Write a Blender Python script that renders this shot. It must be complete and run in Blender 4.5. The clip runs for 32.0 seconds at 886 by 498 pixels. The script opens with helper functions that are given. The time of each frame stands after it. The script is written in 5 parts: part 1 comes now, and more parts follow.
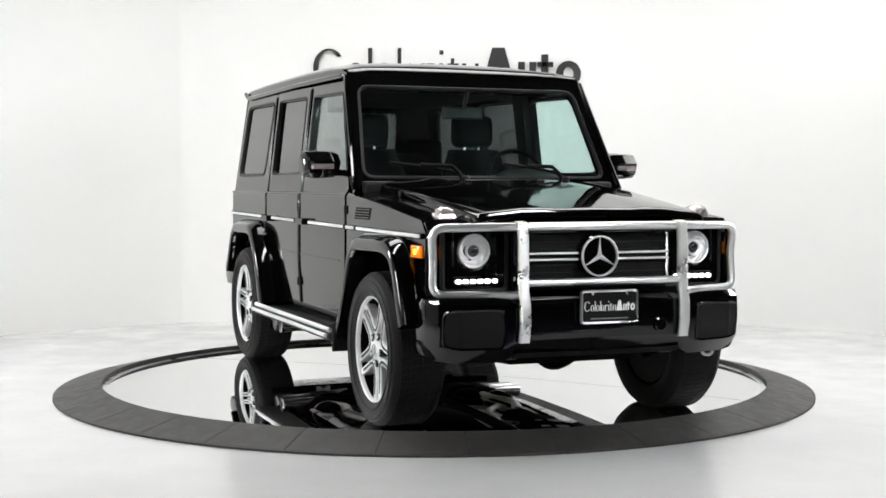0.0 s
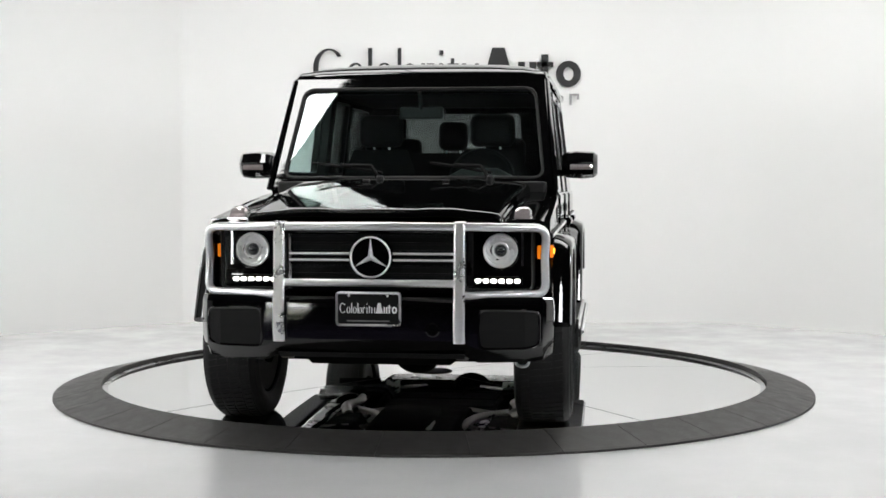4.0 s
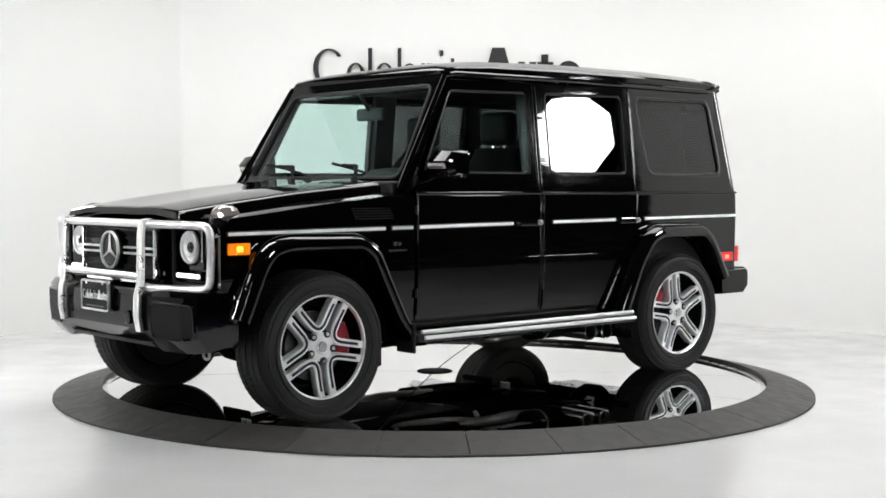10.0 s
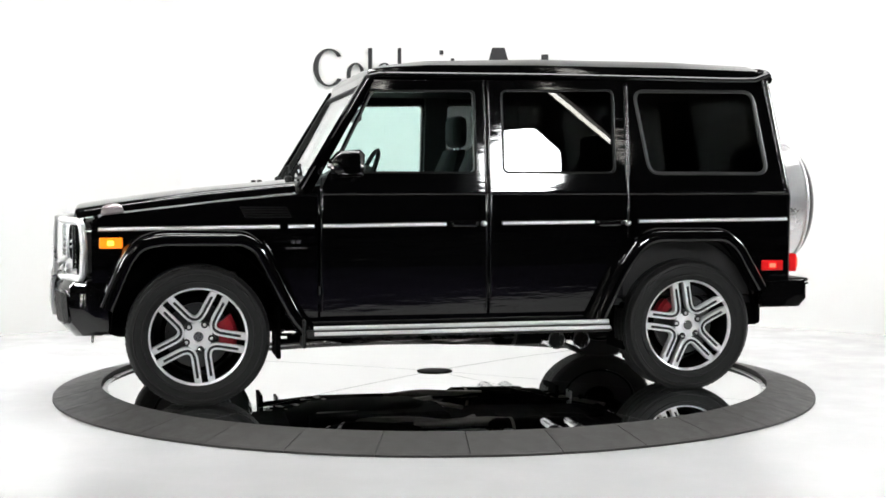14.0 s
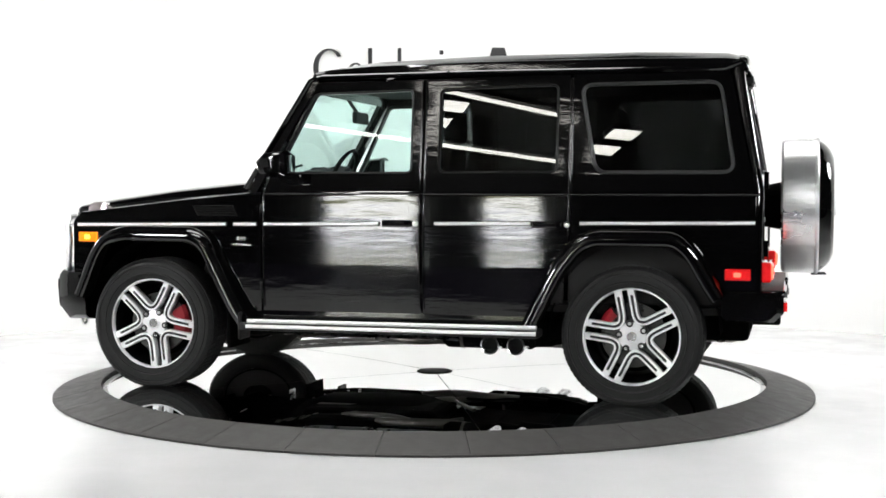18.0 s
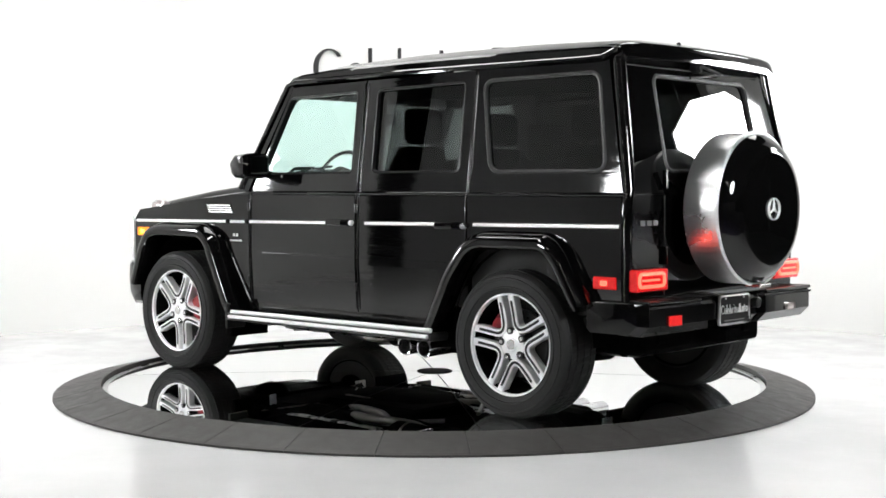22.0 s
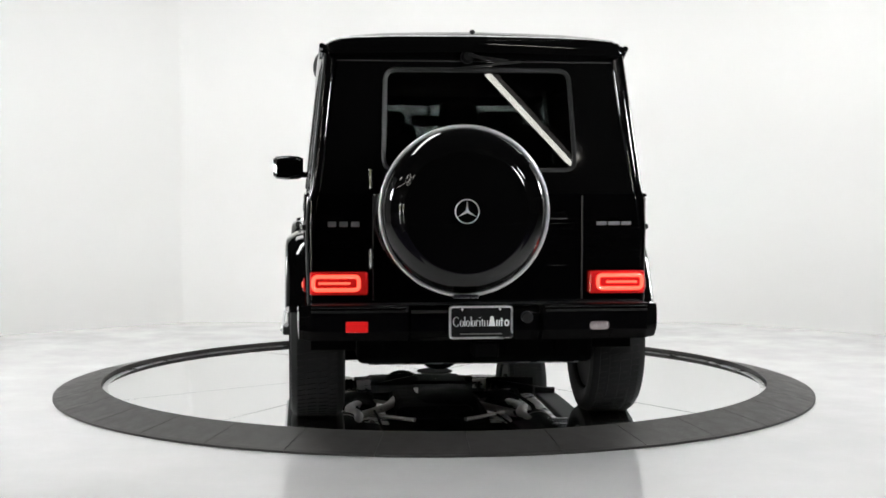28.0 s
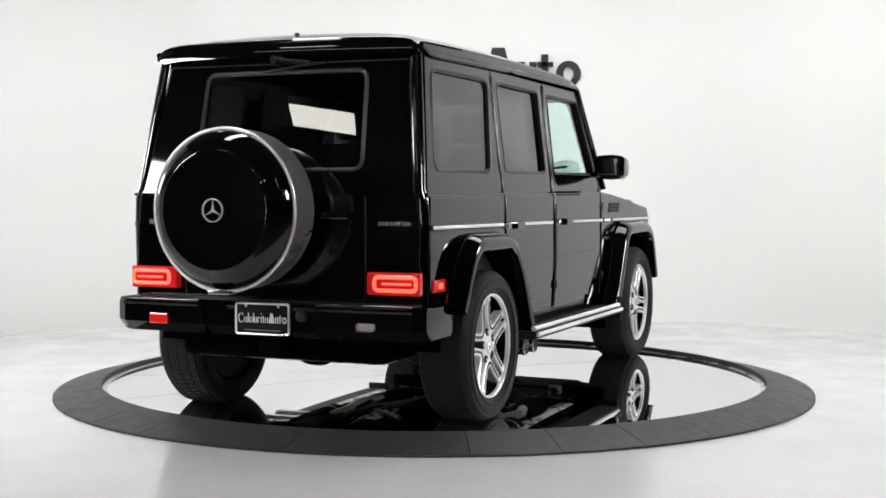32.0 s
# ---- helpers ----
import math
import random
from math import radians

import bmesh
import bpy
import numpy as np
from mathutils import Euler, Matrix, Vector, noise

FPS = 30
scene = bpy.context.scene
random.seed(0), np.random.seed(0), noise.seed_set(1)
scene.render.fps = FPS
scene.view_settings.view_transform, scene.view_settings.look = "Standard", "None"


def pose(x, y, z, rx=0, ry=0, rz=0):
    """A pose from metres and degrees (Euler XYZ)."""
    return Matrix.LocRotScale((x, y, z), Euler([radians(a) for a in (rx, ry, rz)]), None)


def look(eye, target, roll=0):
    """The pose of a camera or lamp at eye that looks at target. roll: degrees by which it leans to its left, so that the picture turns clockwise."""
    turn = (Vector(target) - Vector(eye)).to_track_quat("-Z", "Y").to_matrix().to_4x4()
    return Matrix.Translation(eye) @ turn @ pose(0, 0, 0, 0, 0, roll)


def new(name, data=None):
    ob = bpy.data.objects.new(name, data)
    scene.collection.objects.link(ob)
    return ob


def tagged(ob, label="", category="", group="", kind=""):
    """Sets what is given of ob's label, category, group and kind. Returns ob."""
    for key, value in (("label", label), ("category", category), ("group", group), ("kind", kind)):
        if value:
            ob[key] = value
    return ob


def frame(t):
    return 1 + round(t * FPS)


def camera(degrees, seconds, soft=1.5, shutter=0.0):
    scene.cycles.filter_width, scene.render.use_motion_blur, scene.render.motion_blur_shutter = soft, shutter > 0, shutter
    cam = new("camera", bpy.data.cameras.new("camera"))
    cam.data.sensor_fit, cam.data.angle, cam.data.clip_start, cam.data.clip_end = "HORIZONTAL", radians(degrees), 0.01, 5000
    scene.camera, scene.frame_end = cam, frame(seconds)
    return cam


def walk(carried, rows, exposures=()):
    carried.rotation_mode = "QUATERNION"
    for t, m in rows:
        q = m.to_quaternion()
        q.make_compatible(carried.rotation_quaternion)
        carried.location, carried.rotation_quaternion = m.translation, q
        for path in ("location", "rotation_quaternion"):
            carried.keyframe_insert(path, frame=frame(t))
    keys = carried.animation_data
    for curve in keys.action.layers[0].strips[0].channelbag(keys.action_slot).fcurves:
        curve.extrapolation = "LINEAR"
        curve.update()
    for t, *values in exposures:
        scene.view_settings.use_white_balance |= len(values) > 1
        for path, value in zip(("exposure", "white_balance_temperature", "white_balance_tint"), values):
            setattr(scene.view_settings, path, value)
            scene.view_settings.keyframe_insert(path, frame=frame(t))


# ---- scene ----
cam = camera(36.54, 32.0, soft=1.6)
EYE = (0.0, -8.4538, 1.2104)
AIM = (EYE[0] + 0.0061913, EYE[1] + 0.9988801, EYE[2] - 0.0469073)
walk(cam, [(0, look(EYE, AIM, 0.04)), (32, look(EYE, AIM, 0.04))],
     exposures=[(0, -0.07), (1, -0.10), (2, -0.23), (3.3, -0.25), (6, -0.32), (8, -0.35), (9, -0.19), (11, -0.12), (12, 0.02), (13, 0.13), (19, 0.18), (22, 0.14), (23, 0.16), (25, 0.10), (28, -0.18), (32, -0.21)])

# the showroom is closed: the world only gives a trace of light
world = bpy.data.worlds.new("world")
scene.world = world
world.use_nodes = True
world.node_tree.nodes["Background"].inputs[0].default_value = (0.5, 0.52, 0.55, 1)
world.node_tree.nodes["Background"].inputs[1].default_value = 0.035
scene.view_settings.exposure = 0.0

FLOOR = -0.041      # showroom floor; the turntable's plate is at 0


# ------------------------------------------------------------- materials
def mat(name, color, rough=0.5, metal=0.0, spec=0.5, noise_scale=0, vary=0.0, bump=0.0, bump_scale=200, stretch=1.0, rough_vary=0.0, coat=0.0, emit=0.0, emit_color=None):
    m = bpy.data.materials.new(name)
    m.use_nodes = True
    nt = m.node_tree
    b = nt.nodes["Principled BSDF"]
    b.inputs["Base Color"].default_value = (*color, 1)
    b.inputs["Roughness"].default_value = rough
    b.inputs["Metallic"].default_value = metal
    b.inputs["Specular IOR Level"].default_value = spec
    b.inputs["Coat Weight"].default_value = coat
    b.inputs["Coat Roughness"].default_value = 0.03
    if emit:
        b.inputs["Emission Color"].default_value = (*(emit_color or color), 1)
        b.inputs["Emission Strength"].default_value = emit
    tc = nt.nodes.new("ShaderNodeTexCoord")
    if vary or rough_vary:
        n = nt.nodes.new("ShaderNodeTexNoise")
        n.inputs["Scale"].default_value = noise_scale
        n.inputs["Detail"].default_value = 8
        n.inputs["Roughness"].default_value = 0.62
        nt.links.new(tc.outputs["Object"], n.inputs["Vector"])
        if vary:
            mx = nt.nodes.new("ShaderNodeMix")
            mx.data_type = "RGBA"
            mx.inputs[6].default_value = (*[c * (1 - vary) for c in color], 1)
            mx.inputs[7].default_value = (*[min(1, c * (1 + vary)) for c in color], 1)
            nt.links.new(n.outputs["Fac"], mx.inputs[0])
            nt.links.new(mx.outputs[2], b.inputs["Base Color"])
        if rough_vary:
            mr = nt.nodes.new("ShaderNodeMapRange")
            mr.inputs["From Min"].default_value, mr.inputs["From Max"].default_value = 0.3, 0.7
            mr.inputs["To Min"].default_value, mr.inputs["To Max"].default_value = max(0, rough - rough_vary), rough + rough_vary
            nt.links.new(n.outputs["Fac"], mr.inputs["Value"])
            nt.links.new(mr.outputs["Result"], b.inputs["Roughness"])
    if bump:
        n2 = nt.nodes.new("ShaderNodeTexNoise")
        n2.inputs["Scale"].default_value = bump_scale
        n2.inputs["Detail"].default_value = 4
        mp = nt.nodes.new("ShaderNodeMapping")
        mp.inputs["Scale"].default_value = (1, 1, stretch)
        nt.links.new(tc.outputs["Object"], mp.inputs["Vector"])
        nt.links.new(mp.outputs["Vector"], n2.inputs["Vector"])
        bp = nt.nodes.new("ShaderNodeBump")
        bp.inputs["Strength"].default_value = bump
        bp.inputs["Distance"].default_value = 0.01
        nt.links.new(n2.outputs["Fac"], bp.inputs["Height"])
        nt.links.new(bp.outputs["Normal"], b.inputs["Normal"])
    return m


def glass(name, tint, base=0.045):
    """Thin automotive glass: tinted see-through with a mirror gloss that grows towards grazing."""
    m = bpy.data.materials.new(name)
    m.use_nodes = True
    nt = m.node_tree
    nt.nodes.clear()
    out = nt.nodes.new("ShaderNodeOutputMaterial")
    mix = nt.nodes.new("ShaderNodeMixShader")
    tr = nt.nodes.new("ShaderNodeBsdfTransparent")
    gl = nt.nodes.new("ShaderNodeBsdfGlossy")
    lw = nt.nodes.new("ShaderNodeLayerWeight")
    lw.inputs["Blend"].default_value = 0.5
    pw = nt.nodes.new("ShaderNodeMath")
    pw.operation = "POWER"
    pw.inputs[1].default_value = 5.0
    nt.links.new(lw.outputs["Facing"], pw.inputs[0])
    fr = nt.nodes.new("ShaderNodeMath")
    fr.operation = "MULTIPLY_ADD"
    fr.inputs[1].default_value, fr.inputs[2].default_value = 1 - base, base
    nt.links.new(pw.outputs[0], fr.inputs[0])
    tr.inputs[0].default_value = (*tint, 1)
    gl.inputs[0].default_value = (1, 1, 1, 1)
    gl.inputs["Roughness"].default_value = 0.0
    nt.links.new(fr.outputs[0], mix.inputs[0])
    nt.links.new(tr.outputs[0], mix.inputs[1])
    nt.links.new(gl.outputs[0], mix.inputs[2])
    nt.links.new(mix.outputs[0], out.inputs[0])
    return m


PAINT = mat("black_paint", (0.0014, 0.0014, 0.0015), 0.045, spec=0.58, bump=0.080, bump_scale=2.6, stretch=7.0)
GLOSSBLACK = mat("gloss_black_trim", (0.0025, 0.0025, 0.0025), 0.04)
PLASTIC = mat("black_plastic", (0.008, 0.008, 0.008), 0.5, spec=0.3, bump=0.15, bump_scale=500)
MESHBLACK = mat("dark_grille", (0.006, 0.006, 0.006), 0.5, spec=0.16, bump=0.4, bump_scale=260)
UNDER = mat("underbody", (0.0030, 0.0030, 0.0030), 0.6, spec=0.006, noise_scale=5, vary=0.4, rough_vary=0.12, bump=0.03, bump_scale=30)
FOIL = mat("heat_shield_foil", (0.62, 0.62, 0.62), 0.3, 1.0, noise_scale=14, vary=0.3, rough_vary=0.12, bump=0.9, bump_scale=26)
PIPE = mat("exhaust_steel", (0.2, 0.19, 0.18), 0.35, 1.0, noise_scale=10, vary=0.4, rough_vary=0.1)
RUBBER = mat("tyre_rubber", (0.010, 0.010, 0.010), 0.58, spec=0.28, noise_scale=14, vary=0.25, bump=0.25, bump_scale=220)
SEAL = mat("window_seal", (0.022, 0.022, 0.022), 0.42, spec=0.35)
DOORSEAL = mat("door_glass_seal", (0.004, 0.004, 0.004), 0.34, spec=0.3)
BADGE = mat("satin_badge", (0.16, 0.16, 0.16), 0.5, 0.2)
GUARD = mat("polished_guard", (0.93, 0.93, 0.93), 0.36, 0.95, noise_scale=20, rough_vary=0.05)
CHROME = mat("chrome", (0.88, 0.88, 0.89), 0.17, 1.0, noise_scale=26, rough_vary=0.08, bump=0.05, bump_scale=14)
TRIM = mat("bright_aluminium", (0.85, 0.85, 0.85), 0.5, 0.55, noise_scale=20, rough_vary=0.05)
STEEL = mat("brushed_steel", (0.76, 0.76, 0.76), 0.29, 1.0, noise_scale=3, rough_vary=0.05, bump=0.12, bump_scale=6, stretch=8.0)
ALLOY = mat("machined_alloy", (0.95, 0.95, 0.96), 0.36, 0.55, noise_scale=40, rough_vary=0.06)
GROOVE = mat("grey_groove_paint", (0.024, 0.024, 0.026), 0.4, 0.5)
SILVER = mat("silver_badge", (0.75, 0.75, 0.75), 0.2, 1.0)
WHITEBAR = mat("white_print", (0.92, 0.92, 0.92), 0.5)
POSTM = mat("polished_post", (0.95, 0.95, 0.95), 0.30, 0.85, noise_scale=9, vary=0.10, rough_vary=0.10, bump=0.22, bump_scale=9)
PLATE = mat("black_plate", (0.005, 0.005, 0.005), 0.45, spec=0.2)
RED = mat("red_caliper", (0.24, 0.005, 0.012), 0.3)
DISCM = mat("brake_disc", (0.07, 0.07, 0.07), 0.35, 1.0, noise_scale=30, rough_vary=0.1)
REDLENS = mat("red_lens", (0.55, 0.01, 0.015), 0.12, coat=1.0, noise_scale=30, vary=0.4, emit=0.22, emit_color=(1.0, 0.03, 0.02))
REDGLOW = mat("red_glow", (0.8, 0.05, 0.04), 0.2, coat=1.0, emit=2.2, emit_color=(1.0, 0.115, 0.065))
# unlit red plastic: the emission stands in for light it throws back
REDDIM = mat("red_reflector_glow", (0.6, 0.01, 0.01), 0.15, coat=1.0, emit=0.35, emit_color=(1.0, 0.02, 0.02))
ORANGE = mat("orange_lens", (0.9, 0.25, 0.01), 0.15, coat=1.0, emit=0.8, emit_color=(1.0, 0.24, 0.01))
WIPERM = mat("wiper_rubber", (0.003, 0.003, 0.003), 0.7, spec=0.15)
BAND = mat("brushed_steel_band", (0.80, 0.80, 0.80), 0.30, 0.92, noise_scale=3, rough_vary=0.06, bump=0.25, bump_scale=7, stretch=9.0)
RIMM = mat("cover_rim_steel", (0.78, 0.78, 0.78), 0.33, 0.55)
ORANGEHOT = mat("orange_bulb", (1.0, 0.5, 0.05), 0.2, emit=2.6, emit_color=(1.0, 0.5, 0.06))
LED = mat("daytime_led", (1, 1, 1), 0.3, emit=3.0, emit_color=(1, 0.98, 0.94))
CLEARLENS = mat("clear_lens", (0.52, 0.46, 0.46), 0.12, 0.5, coat=1.0, noise_scale=60, vary=0.25)
LAMPGLASS = mat("projector_lens", (0.03, 0.033, 0.036), 0.04, 0.2, coat=1.0)
BOWL = mat("reflector_bowl", (0.9, 0.9, 0.9), 0.45, 0.25, noise_scale=60, vary=0.2, rough_vary=0.12)
GLASS = glass("clear_glass", (0.90, 0.975, 0.96))
CLEAR = glass("window_glass", (0.96, 0.965, 0.965))
PRIVACY = glass("privacy_glass", (0.29, 0.295, 0.295), 0.06)
LEATHER = mat("black_leather", (0.0030, 0.0030, 0.0032), 0.6, spec=0.10, bump=0.2, bump_scale=180)
DASH = mat("dash_plastic", (0.003, 0.003, 0.0032), 0.6, bump=0.2, bump_scale=300)
LINER = mat("headliner", (0.015, 0.015, 0.016), 0.9)
WALL = mat("white_wall_paint", (0.885, 0.885, 0.872), 0.6, noise_scale=1.3, vary=0.012, bump=0.03, bump_scale=60)
FLOORM = mat("white_epoxy_floor", (0.675, 0.675, 0.675), 0.16, spec=0.45, noise_scale=2.2, vary=0.03, rough_vary=0.06)
DARKFLOOR = mat("dark_polished_floor", (0.085, 0.075, 0.128), 0.13, spec=0.38, noise_scale=2, vary=0.2)
DARKFLOOR.node_tree.nodes["Principled BSDF"].inputs["Specular Tint"].default_value = (0.80, 0.76, 1.0, 1)
DARKWALL = mat("dark_showroom_wall", (0.010, 0.010, 0.011), 0.7, noise_scale=2, vary=0.2)
RINGM = mat("dark_rubber_ramp", (0.047, 0.0445, 0.043), 0.5, spec=0.3, noise_scale=11, vary=0.6, rough_vary=0.12, bump=0.12, bump_scale=120)
RINGDARK = mat("dark_joint", (0.012, 0.012, 0.012), 0.7)
MIRROR = mat("polished_plate", (0.84, 0.845, 0.85), 0.015, 1.0, noise_scale=3, rough_vary=0.012)
SIGNM = mat("black_sign", (0.012, 0.012, 0.013), 0.45)
SIGNGREY = mat("grey_sign", (0.35, 0.35, 0.35), 0.5)
SOFT = mat("softbox_cloth", (0.9, 0.9, 0.9), 0.8, emit=55.0, emit_color=(0.97, 0.99, 1.0))
nt = SOFT.node_tree
_tc, _mp, _gr, _mr = (nt.nodes.new(k) for k in ("ShaderNodeTexCoord", "ShaderNodeMapping", "ShaderNodeTexGradient", "ShaderNodeMapRange"))
_gr.gradient_type = "SPHERICAL"
_mp.inputs["Scale"].default_value = (2.1, 2.1, 2.1)
_mr.inputs["To Min"].default_value, _mr.inputs["To Max"].default_value = 17.0, 85.0
nt.links.new(_tc.outputs["Object"], _mp.inputs["Vector"])
nt.links.new(_mp.outputs["Vector"], _gr.inputs["Vector"])
nt.links.new(_gr.outputs["Fac"], _mr.inputs["Value"])
nt.links.new(_mr.outputs["Result"], nt.nodes["Principled BSDF"].inputs["Emission Strength"])
PANELM = mat("ceiling_light_cloth", (0.9, 0.9, 0.9), 0.8, emit=22.0, emit_color=(1.0, 0.995, 0.98))
GREYWALL = mat("grey_partition_paint", (0.55, 0.55, 0.55), 0.7, noise_scale=1.2, vary=0.1)
# added glow for the white walls; no such lamps are known overhead
ADDEDWASH = mat("added_wash_light", (0.9, 0.9, 0.9), 0.8, emit=5.1, emit_color=(1.0, 0.995, 0.98))
TUBEM = mat("tube_light", (0.9, 0.9, 0.9), 0.5, emit=12.5, emit_color=(1.0, 0.97, 0.9))


# ------------------------------------------------------------- mesh helpers
def part(name, bm, material, parent=None, label="", smooth=False, category=""):
    bmesh.ops.recalc_face_normals(bm, faces=bm.faces)
    me = bpy.data.meshes.new(name)
    bm.to_mesh(me)
    bm.free()
    for mm in material if isinstance(material, (list, tuple)) else [material]:
        me.materials.append(mm)
    if smooth:
        for p in me.polygons:
            p.use_smooth = True
        me.set_sharp_from_angle(angle=radians(smooth if smooth is not True else 35))
    ob = new(name, me)
    if parent:
        ob.parent = parent
    return tagged(ob, label, category)


def share(name, ob, parent, m):
    """Another object on the same mesh."""
    o = new(name, ob.data)
    o.parent = parent
    o.matrix_basis = m
    return o


def box(x0, x1, y0, y1, z0, z1, bevel=0.0, seg=2, bm=None):
    bm = bm or bmesh.new()
    vs = [bm.verts.new((x, y, z)) for x in (x0, x1) for y in (y0, y1) for z in (z0, z1)]
    fs = [bm.faces.new([vs[i] for i in f]) for f in ((0, 1, 3, 2), (4, 6, 7, 5), (0, 4, 5, 1), (2, 3, 7, 6), (0, 2, 6, 4), (1, 5, 7, 3))]
    if bevel:
        es = list({e for f in fs for e in f.edges})
        bmesh.ops.bevel(bm, geom=es, offset=bevel, segments=seg, affect="EDGES", profile=0.5)
    return bm


def lathe(profile, n=48, axis="y", centre=(0, 0, 0), closed=True):
    """profile: (radius, along) pairs, turned about an axis."""
    bm = bmesh.new()
    rings = []
    for r, a in profile:
        ring = []
        for i in range(n):
            c, s = math.cos(2 * math.pi * i / n) * r, math.sin(2 * math.pi * i / n) * r
            v = {"y": (c, a, s), "z": (c, s, a), "x": (a, c, s)}[axis]
            ring.append(bm.verts.new([v[k] + centre[k] for k in range(3)]))
        rings.append(ring)
    m = len(rings)
    for j in range(m if closed else m - 1):
        a, b = rings[j], rings[(j + 1) % m]
        for i in range(n):
            bm.faces.new((a[i], a[(i + 1) % n], b[(i + 1) % n], b[i]))
    return bm


def solid_lathe(profile, n=32, axis="y", centre=(0, 0, 0)):
    bm = lathe(profile, n, axis, centre, closed=False)
    bm.verts.ensure_lookup_table()
    for k in (0, len(profile) - 1):
        bm.faces.new([bm.verts[k * n + i] for i in range(n)])
    return bm


def tube(pts, r, n=10, closed=False, bm=None, flat=1.0):
    """A round bar along a line of points."""
    bm = bm or bmesh.new()
    P = [Vector(p) for p in pts]
    N = len(P)
    rings = []
    up = None
    for i in range(N):
        a = P[i - 1] if (i or closed) else P[i]
        b = P[(i + 1) % N] if (i < N - 1 or closed) else P[i]
        t = (b - a).normalized()
        if up is None:
            up = Vector((0, 0, 1)) if abs(t.z) < 0.9 else Vector((1, 0, 0))
        u = (up - up.dot(t) * t).normalized()
        w = t.cross(u)
        up = u
        rings.append([bm.verts.new(P[i] + (u * math.cos(2 * math.pi * k / n) + w * math.sin(2 * math.pi * k / n) * flat) * r) for k in range(n)])
    for j in range(N if closed else N - 1):
        a, b = rings[j], rings[(j + 1) % N]
        for k in range(n):
            bm.faces.new((a[k], a[(k + 1) % n], b[(k + 1) % n], b[k]))
    if not closed:
        bm.faces.new(rings[0])
        bm.faces.new(rings[-1])
    return bm


def rounded(poly, r, seg=5):
    """Rounds the corners of a polygon of 2D points."""
    out = []
    n = len(poly)
    for i in range(n):
        p = Vector(poly[i])
        a, b = Vector(poly[i - 1]) - p, Vector(poly[(i + 1) % n]) - p
        k = min(r, a.length * 0.45, b.length * 0.45)
        s, e = p + a.normalized() * k, p + b.normalized() * k
        for j in range(seg + 1):
            f = j / seg
            out.append(tuple((s * (1 - f) + p * f) * (1 - f) + (p * (1 - f) + e * f) * f))
    return out


def sheet(outer, holes, place, thick):
    """A panel with openings: 2D outlines, a map to 3D for depth 0 and for depth 1 (its inner face)."""
    bm = bmesh.new()
    flat, edges = [], []
    for loop in [outer, *holes]:
        vs = [bm.verts.new((q[0], q[1], 0)) for q in loop]
        edges += [bm.edges.new((vs[i], vs[(i + 1) % len(vs)])) for i in range(len(vs))]
    bmesh.ops.triangle_fill(bm, use_beauty=True, use_dissolve=False, edges=edges)
    top = list(bm.verts)
    faces = list(bm.faces)
    low = {v: bm.verts.new(v.co) for v in top}
    border = [e for e in bm.edges if len(e.link_faces) == 1]
    for f in faces:
        bm.faces.new([low[v] for v in reversed(f.verts)])
    for e in border:
        a, b = e.verts
        bm.faces.new((a, b, low[b], low[a]))
    for v in top:
        q = (v.co.x, v.co.y)
        v.co = Vector(place(q[0], q[1], 0))
        low[v].co = Vector(place(q[0], q[1], thick))
    return bm


def loft(rings, closed=True, caps=True):
    bm = bmesh.new()
    R = [[bm.verts.new(p) for p in ring] for ring in rings]
    n = len(R[0])
    for a, b in zip(R, R[1:]):
        for i in range(n if closed else n - 1):
            bm.faces.new((a[i], a[(i + 1) % n], b[(i + 1) % n], b[i]))
    if caps and closed:
        bm.faces.new(R[0])
        bm.faces.new(R[-1])
    return bm


def both(fn):
    """Calls fn(sign) for the near and the far side of the vehicle."""
    return [fn(1), fn(-1)]


def empty(name, label, category, group=""):
    return tagged(new(name), label, category, group)


# ------------------------------------------------------------- the showroom
def prism_wall(name, x0, y0, x1, y1, z0, z1, material, label, thick=0.2):
    """An upright wall from one plan point to another; its thickness lies to the right of that way."""
    d = Vector((x1 - x0, y1 - y0)).normalized()
    n = Vector((d.y, -d.x)) * thick
    bm = bmesh.new()
    base = [(x0, y0), (x1, y1), (x1 + n.x, y1 + n.y), (x0 + n.x, y0 + n.y)]
    lo = [bm.verts.new((*q, z0)) for q in base]
    hi = [bm.verts.new((*q, z1)) for q in base]
    bm.faces.new(lo)
    bm.faces.new(hi)
    for i in range(4):
        bm.faces.new((lo[i], lo[(i + 1) % 4], hi[(i + 1) % 4], hi[i]))
    ob = part(name, bm, material)
    return tagged(ob, label, "wall", kind="structure")


CEIL = 4.4
EAST, SOUTH = 22.0, -27.0      # half the showroom's width; its far wall
WALLS = [(5.4, 0.15), (5.4, 1.43), (2.52, 3.80), (-2.30, 3.82), (-5.4, 1.31), (-5.4, -0.85)]


